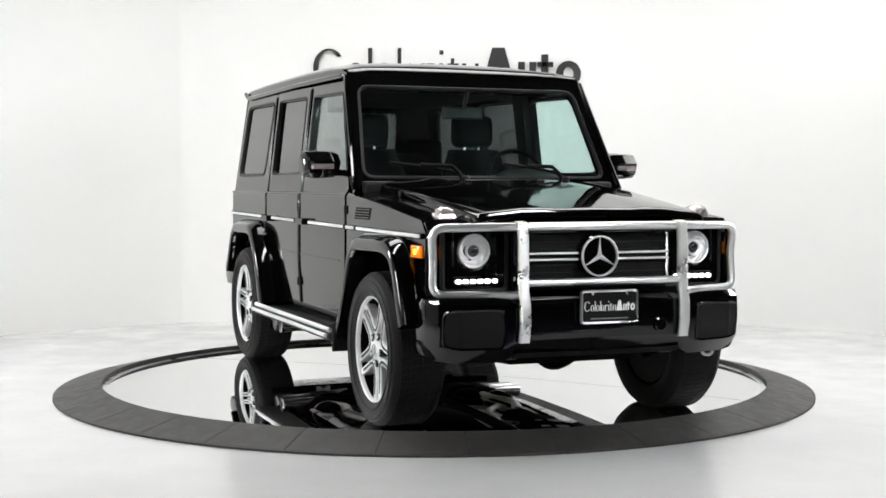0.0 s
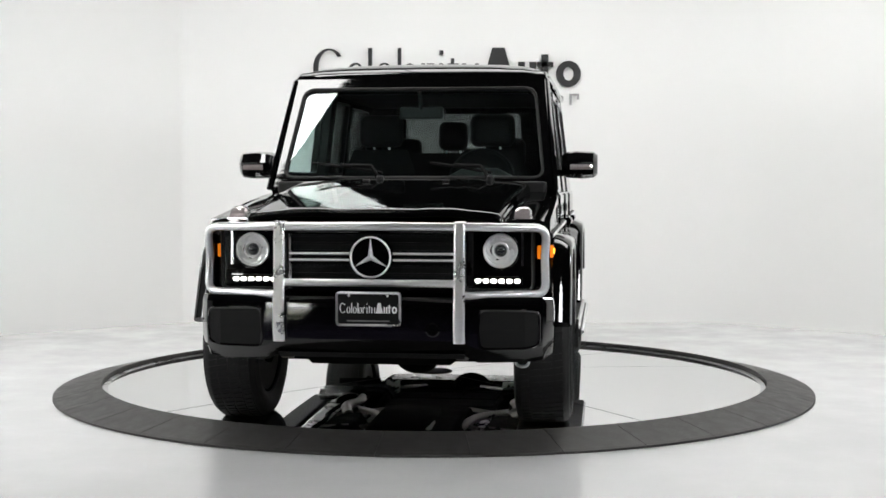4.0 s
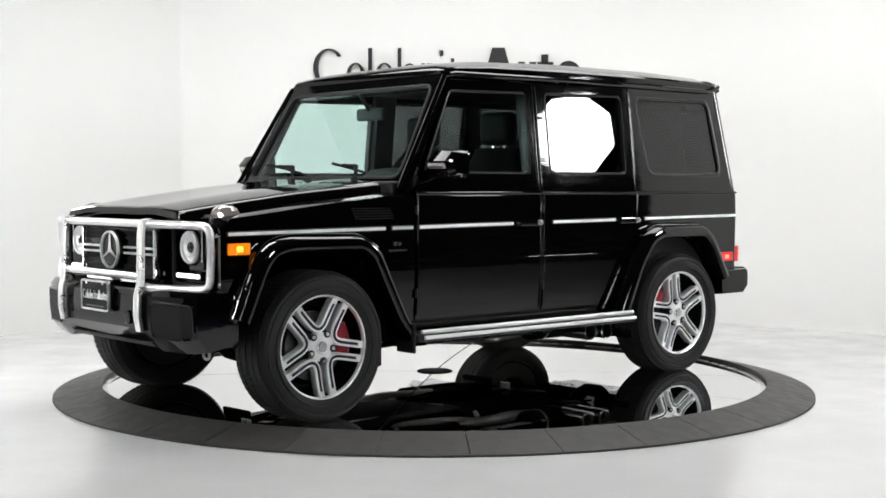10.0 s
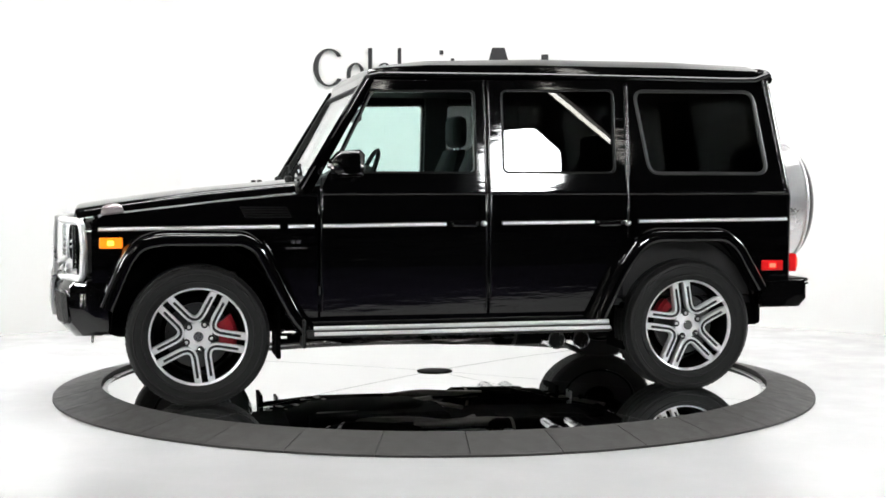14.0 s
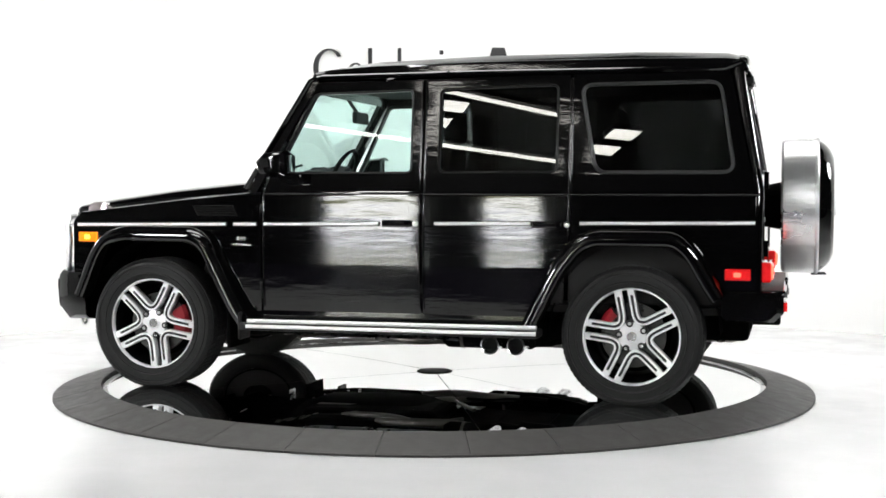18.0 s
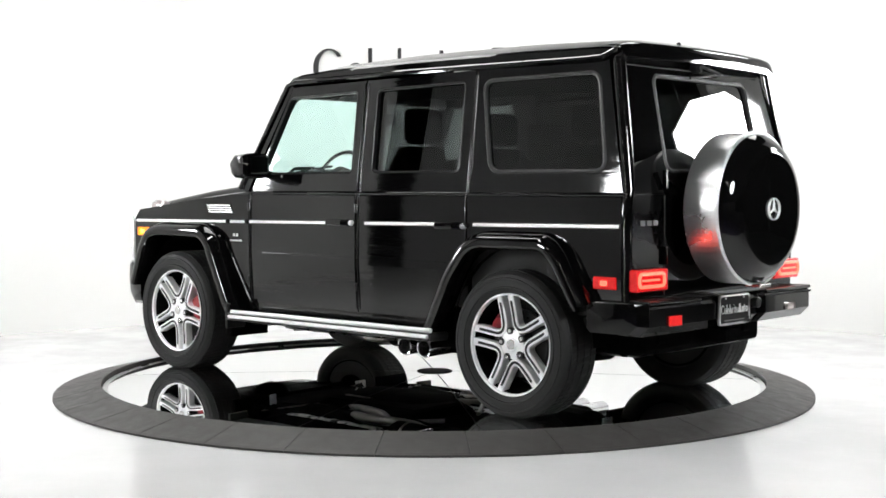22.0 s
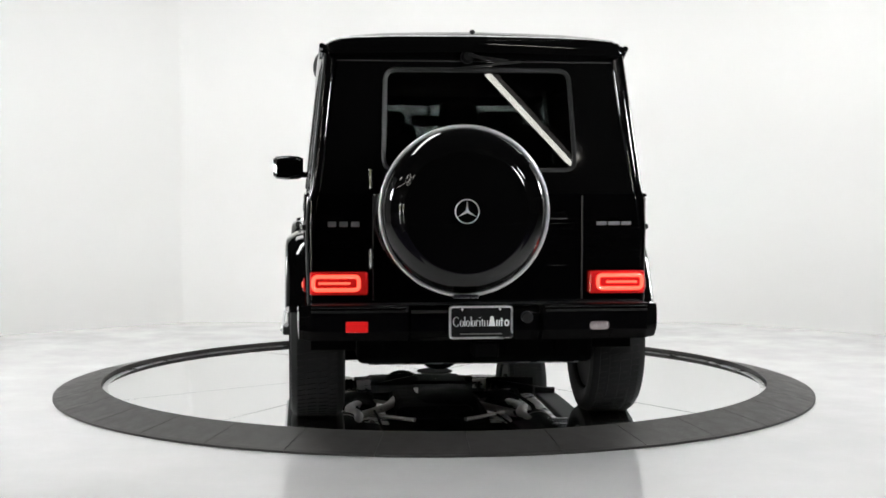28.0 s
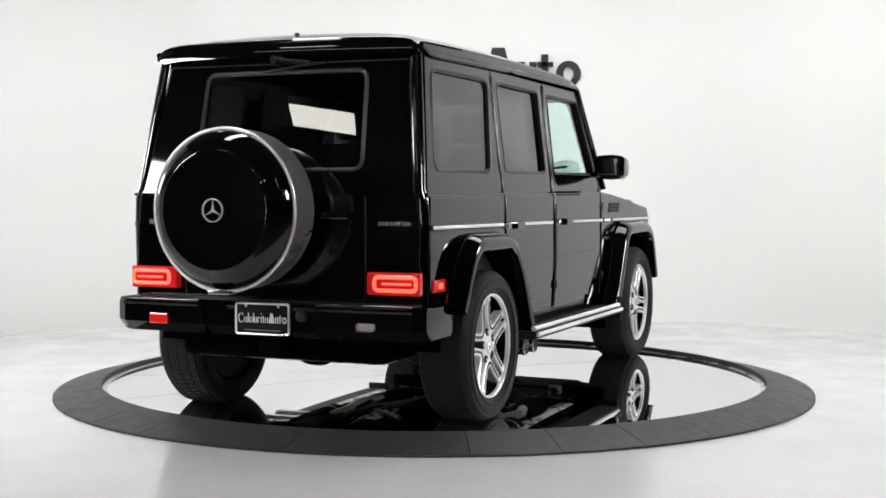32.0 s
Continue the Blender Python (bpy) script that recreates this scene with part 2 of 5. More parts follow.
def build_room():
    # white cyclorama: one run of wall with rounded corners
    pts = []
    for i, q in enumerate(WALLS):
        if i in (0, len(WALLS) - 1):
            pts.append(q)
            continue
        p, a, b = Vector(q), Vector(WALLS[i - 1]) - Vector(q), Vector(WALLS[i + 1]) - Vector(q)
        r = 0.03 if i == 3 else 0.5
        s, e = p + a.normalized() * r, p + b.normalized() * r
        for j in range(9):
            f = j / 8
            pts.append(tuple((s * (1 - f) + p * f) * (1 - f) + (p * (1 - f) + e * f) * f))
    bm = bmesh.new()
    rows = []
    for k, q in enumerate(pts):
        a, b = Vector(pts[max(0, k - 1)]), Vector(pts[min(len(pts) - 1, k + 1)])
        d = (b - a).normalized()
        n = Vector((d.y, -d.x)) * 0.2
        ring = []
        for (x, y) in (q, (q[0] + n.x, q[1] + n.y)):
            ring += [bm.verts.new((x, y, FLOOR)), bm.verts.new((x, y, CEIL))]
        rows.append(ring)
    for a, b in zip(rows, rows[1:]):
        for i, j in ((0, 1), (1, 3), (3, 2), (2, 0)):
            bm.faces.new((a[i], a[j], b[j], b[i]))
    bm.faces.new([rows[0][i] for i in (0, 1, 3, 2)])
    bm.faces.new([rows[-1][i] for i in (0, 1, 3, 2)])
    ob = part("wall_north", bm, WALL, smooth=40)
    tagged(ob, "smooth white painted studio wall with rounded corners", "wall", kind="structure")
    # floors
    ob = part("floor", box(-EAST, EAST, -3.5, 4.6, FLOOR - 0.1, FLOOR), FLOORM)
    tagged(ob, "glossy white epoxy studio floor", "floor", kind="structure")
    ob = part("floor_showroom", box(-EAST, EAST, SOUTH, -3.5, FLOOR - 0.1, FLOOR - 0.002), DARKFLOOR)
    tagged(ob, "dark polished showroom floor", "floor", kind="structure")
    ob = part("ceiling", box(-EAST - 0.2, EAST + 0.2, SOUTH - 0.2, 4.8, CEIL, CEIL + 0.15), DARKWALL)
    tagged(ob, "dark painted showroom ceiling", "ceiling", kind="structure")
    prism_wall("wall_west", -EAST, 4.6, -EAST, SOUTH, FLOOR - 0.1, CEIL, DARKWALL, "dark showroom side wall")
    prism_wall("wall_east", EAST, SOUTH, EAST, 4.6, FLOOR - 0.1, CEIL, DARKWALL, "dark showroom side wall")
    prism_wall("wall_back", EAST, 4.6, -EAST, 4.6, FLOOR - 0.1, CEIL, DARKWALL, "dark wall behind the white studio wall")
    prism_wall("wall_partition", -6.3, -1.22, -6.3, -3.9, FLOOR, CEIL, GREYWALL, "plain grey partition wall beside the studio", 0.15)
    # window wall behind the camera
    panes = [(-19.2, -15.9, 0.0, 3.3), (-13.8, -12.0, 0.0, 2.6)]
    holes = [[(a, lo), (b, lo), (b, hi), (a, hi)] for a, b, lo, hi in panes]
    bm = sheet([(-EAST, FLOOR - 0.1), (EAST, FLOOR - 0.1), (EAST, CEIL), (-EAST, CEIL)], holes, lambda x, z, d: (x, SOUTH - d, z), 0.2)
    ob = part("wall_south", bm, DARKWALL)
    tagged(ob, "dark showroom wall with daylight openings", "wall", kind="structure")
    for i, (a, b, lo, hi) in enumerate(panes):
        w = part("window_%d" % (i + 1), box(a, b, SOUTH - 0.12, SOUTH - 0.10, lo, hi), CLEAR)
        w.visible_shadow = False
        tagged(w, "clear daylight window pane in a dark wall", "window", kind="structure")
        f = bmesh.new()
        for q in ((a, a + 0.06, lo, hi), (b - 0.06, b, lo, hi), (a + 0.06, b - 0.06, lo, lo + 0.05), (a + 0.06, b - 0.06, hi - 0.06, hi)):
            box(q[0], q[1], SOUTH - 0.09, SOUTH, q[2], q[3], bm=f)
        part("window_frame", f, PLASTIC, w)
    # outside: pale sky over trees, bright road with pale parked shapes
    m = bpy.data.materials.new("daylight_distance")
    m.use_nodes = True
    nt = m.node_tree
    b = nt.nodes["Principled BSDF"]
    tc = nt.nodes.new("ShaderNodeTexCoord")
    sep = nt.nodes.new("ShaderNodeSeparateXYZ")
    n = nt.nodes.new("ShaderNodeTexNoise")
    n.inputs["Scale"].default_value = 1.9
    n.inputs["Detail"].default_value = 6
    add = nt.nodes.new("ShaderNodeMath")
    add.operation = "MULTIPLY_ADD"
    add.inputs[1].default_value = 0.9
    span = nt.nodes.new("ShaderNodeMapRange")
    span.inputs["From Min"].default_value, span.inputs["From Max"].default_value = 0.45, 4.05
    r = nt.nodes.new("ShaderNodeValToRGB")
    r.color_ramp.elements[0].position, r.color_ramp.elements[0].color = 0.0, (0.72, 0.72, 0.84, 1)
    r.color_ramp.elements[1].position, r.color_ramp.elements[1].color = 0.84, (1.0, 1.0, 1.0, 1)
    for pos, col in ((0.03, (0.9, 0.9, 0.95, 1)), (0.05, (0.5, 0.5, 0.52, 1)), (0.08, (0.62, 0.62, 0.66, 1)), (0.105, (1.0, 1.0, 1.0, 1)), (0.15, (1.0, 0.99, 0.97, 1)), (0.17, (0.35, 0.35, 0.33, 1)), (0.20, (0.95, 0.95, 0.92, 1)), (0.26, (1.0, 0.99, 0.93, 1)), (0.30, (0.40, 0.40, 0.34, 1)), (0.36, (0.12, 0.12, 0.08, 1)), (0.55, (0.22, 0.23, 0.14, 1)), (0.68, (0.13, 0.135, 0.09, 1)), (0.76, (0.55, 0.56, 0.48, 1))):
        e = r.color_ramp.elements.new(pos)
        e.color = col
    nt.links.new(tc.outputs["Object"], sep.inputs[0])
    nt.links.new(tc.outputs["Object"], n.inputs["Vector"])
    nt.links.new(n.outputs["Fac"], add.inputs[0])
    nt.links.new(sep.outputs["Z"], add.inputs[2])
    nt.links.new(add.outputs[0], span.inputs["Value"])
    nt.links.new(span.outputs["Result"], r.inputs[0])
    nt.links.new(r.outputs[0], b.inputs["Emission Color"])
    b.inputs["Emission Strength"].default_value = 24.0
    ob = part("backdrop", box(-25, -8, SOUTH - 2.02, SOUTH - 2.0, -0.2, 4.3), m)
    tagged(ob, "bright daylight and trees outside the windows", "backdrop", kind="structure")


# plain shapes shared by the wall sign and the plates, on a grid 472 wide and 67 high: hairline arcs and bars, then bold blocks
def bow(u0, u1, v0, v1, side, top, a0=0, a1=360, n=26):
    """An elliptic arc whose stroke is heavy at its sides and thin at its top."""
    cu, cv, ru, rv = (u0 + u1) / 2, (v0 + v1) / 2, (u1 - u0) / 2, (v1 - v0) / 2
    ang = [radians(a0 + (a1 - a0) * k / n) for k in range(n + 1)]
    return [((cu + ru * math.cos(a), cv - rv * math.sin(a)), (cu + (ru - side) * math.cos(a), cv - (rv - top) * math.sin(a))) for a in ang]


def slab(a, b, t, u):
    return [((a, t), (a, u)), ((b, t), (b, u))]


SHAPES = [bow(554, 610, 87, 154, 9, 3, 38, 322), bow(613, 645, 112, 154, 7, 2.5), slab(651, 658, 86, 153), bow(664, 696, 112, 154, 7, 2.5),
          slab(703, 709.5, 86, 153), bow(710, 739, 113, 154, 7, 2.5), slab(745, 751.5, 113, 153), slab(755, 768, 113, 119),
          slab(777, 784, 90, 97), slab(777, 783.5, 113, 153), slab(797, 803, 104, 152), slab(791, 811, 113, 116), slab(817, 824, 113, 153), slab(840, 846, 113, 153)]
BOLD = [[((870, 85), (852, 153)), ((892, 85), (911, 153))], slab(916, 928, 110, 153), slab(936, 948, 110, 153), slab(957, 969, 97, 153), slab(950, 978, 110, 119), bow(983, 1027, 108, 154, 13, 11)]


def stroke(pairs, place, thick):
    """A raised stroke from pairs of edge points: flat, with square sides."""
    bm = bmesh.new()
    rows = [[bm.verts.new(place(*p, 0)), bm.verts.new(place(*q, 0)), bm.verts.new(place(*q, thick)), bm.verts.new(place(*p, thick))] for p, q in pairs]
    for a, b in zip(rows, rows[1:]):
        for i in range(4):
            bm.faces.new((a[i], a[(i + 1) % 4], b[(i + 1) % 4], b[i]))
    bm.faces.new(rows[0])
    bm.faces.new(rows[-1])
    return bm


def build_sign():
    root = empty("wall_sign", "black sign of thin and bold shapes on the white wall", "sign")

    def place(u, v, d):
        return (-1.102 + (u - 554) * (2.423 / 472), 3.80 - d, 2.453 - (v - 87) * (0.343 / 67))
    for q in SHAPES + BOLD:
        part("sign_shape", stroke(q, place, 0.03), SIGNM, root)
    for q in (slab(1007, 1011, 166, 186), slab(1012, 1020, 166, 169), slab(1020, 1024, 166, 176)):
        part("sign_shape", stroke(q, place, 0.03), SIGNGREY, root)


# ------------------------------------------------------------- studio lights
def softbox(eye, target, size):
    root = empty("studio_softbox", "octagonal white studio softbox on a ceiling pole", "studio light", "softboxes")
    root.matrix_basis = look(eye, target)
    n = 8
    a = [math.pi / 8 + 2 * math.pi * k / n for k in range(n)]
    rim = [(size * math.cos(k), size * math.sin(k)) for k in a]
    bm = bmesh.new()
    f = [bm.verts.new((x, y, -0.01)) for x, y in rim]
    g = [bm.verts.new((x, y, 0.0)) for x, y in rim]
    bm.faces.new(f)
    bm.faces.new(g)
    for i in range(n):
        bm.faces.new((f[i], f[(i + 1) % n], g[(i + 1) % n], g[i]))
    part("diffuser", bm, SOFT, root)
    part("shell", loft([[(x * 1.02, y * 1.02, z0) for x, y in rim] if s == 1 else [(x * s, y * s, z0) for x, y in rim] for s, z0 in ((1, 0.006), (0.8, 0.2), (0.2, 0.42))]), PLASTIC, root)
    down = root.matrix_basis.inverted()
    back = Vector(eye) + (Vector(eye) - Vector(target)).normalized() * 0.45
    part("hanging_pole", tube([down @ back, down @ Vector((back.x, back.y, CEIL))], 0.011), PLASTIC, root)
    part("swivel", tube([down @ (back + Vector((0, 0, -0.05))), down @ (back + Vector((0, 0, 0.09)))], 0.03, 12), PLASTIC, root)
    return root


def ceiling_panel(x, y, lx, ly, rz=0, m=None):
    root = empty("ceiling_light", "white fabric light panel under the ceiling, out of view", "ceiling light", "ceiling lights")
    root.matrix_basis = pose(x, y, CEIL - 0.25, 0, 0, rz)
    part("diffuser", box(-lx / 2, lx / 2, -ly / 2, ly / 2, -0.012, 0.0), m or PANELM, root)
    part("frame", box(-lx / 2 - 0.02, lx / 2 + 0.02, -ly / 2 - 0.02, ly / 2 + 0.02, 0.004, 0.08, 0.01, 1), PLASTIC, root)
    for sx in (-1, 1):
        part("hanger", tube([(sx * lx * 0.42, 0, 0.07), (sx * lx * 0.42, 0, 0.25)], 0.006, 6), PLASTIC, root)


def tube_light(x, y, z, length, rz):
    root = empty("tube_light", "white fluorescent tube light under the ceiling", "tube light", "tube lights")
    root.matrix_basis = pose(x, y, z, 0, 0, rz)
    part("lamp_tube", tube([(-length / 2, 0, 0), (length / 2, 0, 0)], 0.026, 10), TUBEM, root)
    part("housing", box(-length / 2, length / 2, -0.06, 0.06, 0.042, 0.1, 0.01, 1), PLASTIC, root)
    for sx in (-1, 1):
        part("hanger", tube([(sx * length * 0.4, 0, 0.09), (sx * length * 0.4, 0, CEIL - z)], 0.006, 6), PLASTIC, root)


# ------------------------------------------------------------- turntable
R_IN, R_OUT, RIM = 2.045, 2.326, 0.032


def crown(r):
    """Height of the plate, which rises a little towards its middle."""
    return 0.040 * (1 - (r / (R_IN - 0.036)) ** 2)


def build_turntable():
    ring = empty("turntable_ramp", "dark grey rubber ramp ring round the turntable", "ramp ring")
    n_seg, steps = 33, 5
    made = None
    for k in range(n_seg):
        if made is None:
            gap = 0.001
            rows = []
            for s in range(steps + 1):
                a = 2 * math.pi / n_seg * s / steps
                a += gap * (1 - 2 * s / steps)
                c, si = math.cos(a), math.sin(a)
                rows.append([(r * c, r * si, z) for r, z in ((R_OUT, FLOOR + 0.001), (R_OUT, FLOOR + 0.012), (R_OUT - 0.02, FLOOR + 0.018), (R_IN + 0.02, RIM - 0.003), (R_IN + 0.002, RIM), (R_IN, RIM - 0.005), (R_IN, FLOOR + 0.001))])
            made = part("ramp_segment", loft(rows), RINGM, ring)
            made.matrix_basis = pose(0, 0, 0, 0, 0, 1.37)
        else:
            share("ramp_segment", made, ring, pose(0, 0, 0, 0, 0, 1.37 + 360 / n_seg * k))
    part("backing", lathe([(R_OUT - 0.01, FLOOR + 0.002), (R_OUT - 0.012, FLOOR + 0.010), (R_IN + 0.01, RIM - 0.012), (R_IN + 0.008, FLOOR + 0.002)], 96, "z"), RINGDARK, ring)

    disc = empty("turntable", "mirror-polished, slightly domed turntable plate with fine seams", "turntable")
    part("rim_band", lathe([(R_IN - 0.004, -0.04), (R_IN - 0.004, 0.003), (R_IN - 0.035, 0.003), (R_IN - 0.035, -0.04)], 96, "z"), STEEL, disc)
    seams = [-140.0, -40.0, 41.0, 112.0, 140.0]
    for i, a in enumerate(seams):
        b = seams[(i + 1) % len(seams)] + (360 if i == len(seams) - 1 else 0)
        r = R_IN - 0.036
        n = max(6, int((b - a) / 4))
        g = 0.006
        arc = [(r * math.cos(radians(a + (b - a) * k / n)), r * math.sin(radians(a + (b - a) * k / n))) for k in range(n + 1)]
        mid = radians((a + b) / 2)
        o = (g * math.cos(mid), g * math.sin(mid))
        bm = bmesh.new()
        rings = []
        for f in [0.0] + [q / 12 for q in range(1, 13)]:
            rings.append([bm.verts.new((x * f + o[0], y * f + o[1], crown(f * r))) for x, y in (arc if f else arc[:1])])
        skirt = [bm.verts.new((v.co.x, v.co.y, -0.02)) for v in rings[-1]]
        for q in range(n):
            bm.faces.new((rings[0][0], rings[1][q], rings[1][q + 1]))
        for u, v in zip(rings[1:], rings[2:] + [skirt]):
            for q in range(n):
                bm.faces.new((u[q], v[q], v[q + 1], u[q + 1]))
        part("plate", bm, MIRROR, disc, smooth=30)
    part("under_plate", solid_lathe([(R_IN - 0.04, -0.0395), (R_IN - 0.04, -0.021)], 96, "z"), RINGDARK, disc)
    part("hub_cap", solid_lathe([(0.112, 0.036), (0.112, 0.043), (0.105, 0.046)], 40, "z"), RINGDARK, disc)
    return disc


# ------------------------------------------------------------- the vehicle
# vehicle space: x forward, y to its left, z up, origin between the axles on the ground
def half_width(z):
    """Half the body's width at a height."""
    pts = ((0.30, 0.800), (0.50, 0.815), (0.75, 0.8285), (1.00, 0.8275), (1.15, 0.8272), (1.175, 0.8105), (1.27, 0.800), (1.83, 0.735), (1.90, 0.720))
    for (z0, w0), (z1, w1) in zip(pts, pts[1:]):
        if z <= z1:
            return w0 + (w1 - w0) * (z - z0) / (z1 - z0)
    return pts[-1][1]


def side_place(s, proud=0.0):
    return lambda x, z, d: (x, s * (half_width(z) + proud - d), z)


def insert_levels(poly, levels=(0.75, 1.15, 1.175, 1.27)):
    """Adds points where an outline crosses the body's creases."""
    out = []
    n = len(poly)
    for i in range(n):
        a, b = poly[i], poly[(i + 1) % n]
        out.append(a)
        cut = sorted(((l - a[1]) / (b[1] - a[1]), l) for l in levels if abs(b[1] - a[1]) > 1e-6 and 0.02 < (l - a[1]) / (b[1] - a[1]) < 0.98)
        out += [(a[0] + (b[0] - a[0]) * f, l) for f, l in cut]
    return out


def side_panel(name, poly, hole, s, suv, label=""):
    """A side panel cut at the body's creases, so that each strip is flat."""
    bm = bmesh.new()
    cuts = [0.0, 0.75, 1.15, 1.175, 1.27, 3.0]
    flat = bmesh.new()
    loops = [insert_levels(poly)] + ([hole] if hole else [])
    es = []
    for loop in loops:
        vs = [flat.verts.new((q[0], q[1], 0)) for q in loop]
        es += [flat.edges.new((vs[i], vs[(i + 1) % len(vs)])) for i in range(len(vs))]
    bmesh.ops.triangle_fill(flat, use_beauty=True, use_dissolve=False, edges=es)
    for l in cuts[1:-1]:
        bmesh.ops.bisect_plane(flat, geom=list(flat.verts) + list(flat.edges) + list(flat.faces), plane_co=(0, l, 0), plane_no=(0, 1, 0))
    top = list(flat.verts)
    faces = list(flat.faces)
    low = {v: flat.verts.new(v.co) for v in top}
    border = [e for e in flat.edges if len(e.link_faces) == 1]
    for f in faces:
        flat.faces.new([low[v] for v in reversed(f.verts)])
    for e in border:
        a, b = e.verts
        flat.faces.new((a, b, low[b], low[a]))
    pl = side_place(s)
    for v in top:
        q = (v.co.x, v.co.y)
        v.co = Vector(pl(q[0], q[1], 0))
        low[v].co = Vector(pl(q[0], q[1], 0.03))
    bm.free()
    return part(name, flat, PAINT, suv, label)


def frame_strip(loop, width, place, height=0.008, deep=0.02):
    """A raised rim along a closed 2D outline, on a surface given by place."""
    n = len(loop)
    cx, cz = sum(q[0] for q in loop) / n, sum(q[1] for q in loop) / n
    bm = bmesh.new()
    rows = []
    for i, q in enumerate(loop):
        a, b = Vector(loop[i - 1]), Vector(loop[(i + 1) % n])
        t = (b - a).normalized()
        nn = Vector((t.y, -t.x))
        if nn.dot(Vector(q) - Vector((cx, cz))) < 0:
            nn = -nn
        o = Vector(q) + nn * width
        i2 = Vector(q) - nn * 0.004
        mid = Vector(q) + nn * width * 0.5
        rows.append([bm.verts.new(place(*p, d)) for p, d in ((o, 0.001), (mid, -height), (i2, -height * 0.4), (i2, deep), (o, deep))])
    for i in range(n):
        a, b = rows[i], rows[(i + 1) % n]
        for k in range(5):
            bm.faces.new((a[k], a[(k + 1) % 5], b[(k + 1) % 5], b[k]))
    return bm


FRONT_GLASS = rounded([(0.670, 1.285), (0.440, 1.740), (-0.150, 1.752), (-0.150, 1.285)], 0.03)
REAR_GLASS = rounded([(-0.318, 1.287), (-0.318, 1.755), (-0.992, 1.768), (-0.992, 1.287)], 0.035)
QUARTER_GLASS = rounded([(-1.215, 1.288), (-1.130, 1.762), (-1.875, 1.768), (-1.955, 1.288)], 0.06, 7)


def trim_strip(x0, x1, s, parent):
    z0, z1 = 0.9895 - 0.0095 * x0, 0.9895 - 0.0095 * x1
    ring = lambda x, z: [(x, s * (0.824 + d), z + h) for d, h in ((0, -0.014), (0.012, -0.013), (0.017, -0.006), (0.017, 0.006), (0.012, 0.013), (0, 0.014))]
    part("trim_strip", loft([ring(x0, z0), ring(x1, z1)]), PLASTIC, parent)
    r2 = lambda x, z: [(x, s * (0.841 + d), z + h) for d, h in ((0, -0.0085), (0.003, -0.006), (0.003, 0.006), (0, 0.0085))]
    part("chrome_inlay", loft([r2(x0 - 0.004, z0), r2(x1 + 0.004, z1)]), TRIM, parent, "bright chrome inlay")


def door_handle(x, s, parent):
    z = 0.992
    bm = loft([[(x + a, s * (0.824 + d), z + h) for d, h in ((0, -0.02), (w, -0.018), (w + 0.006, 0), (w, 0.018), (0, 0.02))] for a, w in ((0.085, 0.012), (0.07, 0.045), (-0.06, 0.05), (-0.085, 0.02))])
    part("door_handle", bm, GLOSSBLACK, parent, "black push-button door handle", smooth=40)
    part("lock", solid_lathe([(0.016, s * 0.826), (0.016, s * 0.85), (0.012, s * 0.856)], 16, "y", (x - 0.115, 0, z)), STEEL, parent)


def arch_flare(path, s, suv):
    """A wheel-arch flare along a path of (x, z), with its lip towards the wheel."""
    n = len(path)
    cx = sum(q[0] for q in path) / n
    bm = bmesh.new()
    rows = []
    for i, q in enumerate(path):
        a, b = Vector(path[max(0, i - 1)]), Vector(path[min(n - 1, i + 1)])
        t = (b - a).normalized()
        nn = Vector((t.y, -t.x))
        if nn.dot(Vector(q) - Vector((cx, 0.3))) < 0:
            nn = -nn
        rows.append([bm.verts.new((q[0] + nn.x * o, s * y, q[1] + nn.y * o)) for o, y in ((-0.035, 0.80), (-0.035, 0.908), (-0.028, 0.922), (-0.012, 0.928), (0.02, 0.922), (0.030, 0.914), (0.052, 0.870), (0.060, 0.826), (0.060, 0.80))])
    m = len(rows[0])
    for a, b in zip(rows, rows[1:]):
        for k in range(m):
            bm.faces.new((a[k], a[(k + 1) % m], b[(k + 1) % m], b[k]))
    bm.faces.new(rows[0])
    bm.faces.new(rows[-1])
    return part("wheel_arch_flare", bm, PAINT, suv, smooth=32)


def arc_path(pts, r=0.06):
    """Rounds the inner corners of an open path."""
    out = [pts[0]]
    for a, p, b in zip(pts, pts[1:], pts[2:]):
        p, a, b = Vector(p), Vector(a) - Vector(p), Vector(b) - Vector(p)
        k = min(r, a.length * 0.45, b.length * 0.45)
        s, e = p + a.normalized() * k, p + b.normalized() * k
        for j in range(5):
            f = j / 4
            out.append(tuple((s * (1 - f) + p * f) * (1 - f) + (p * (1 - f) + e * f) * f))
    return out + [pts[-1]]


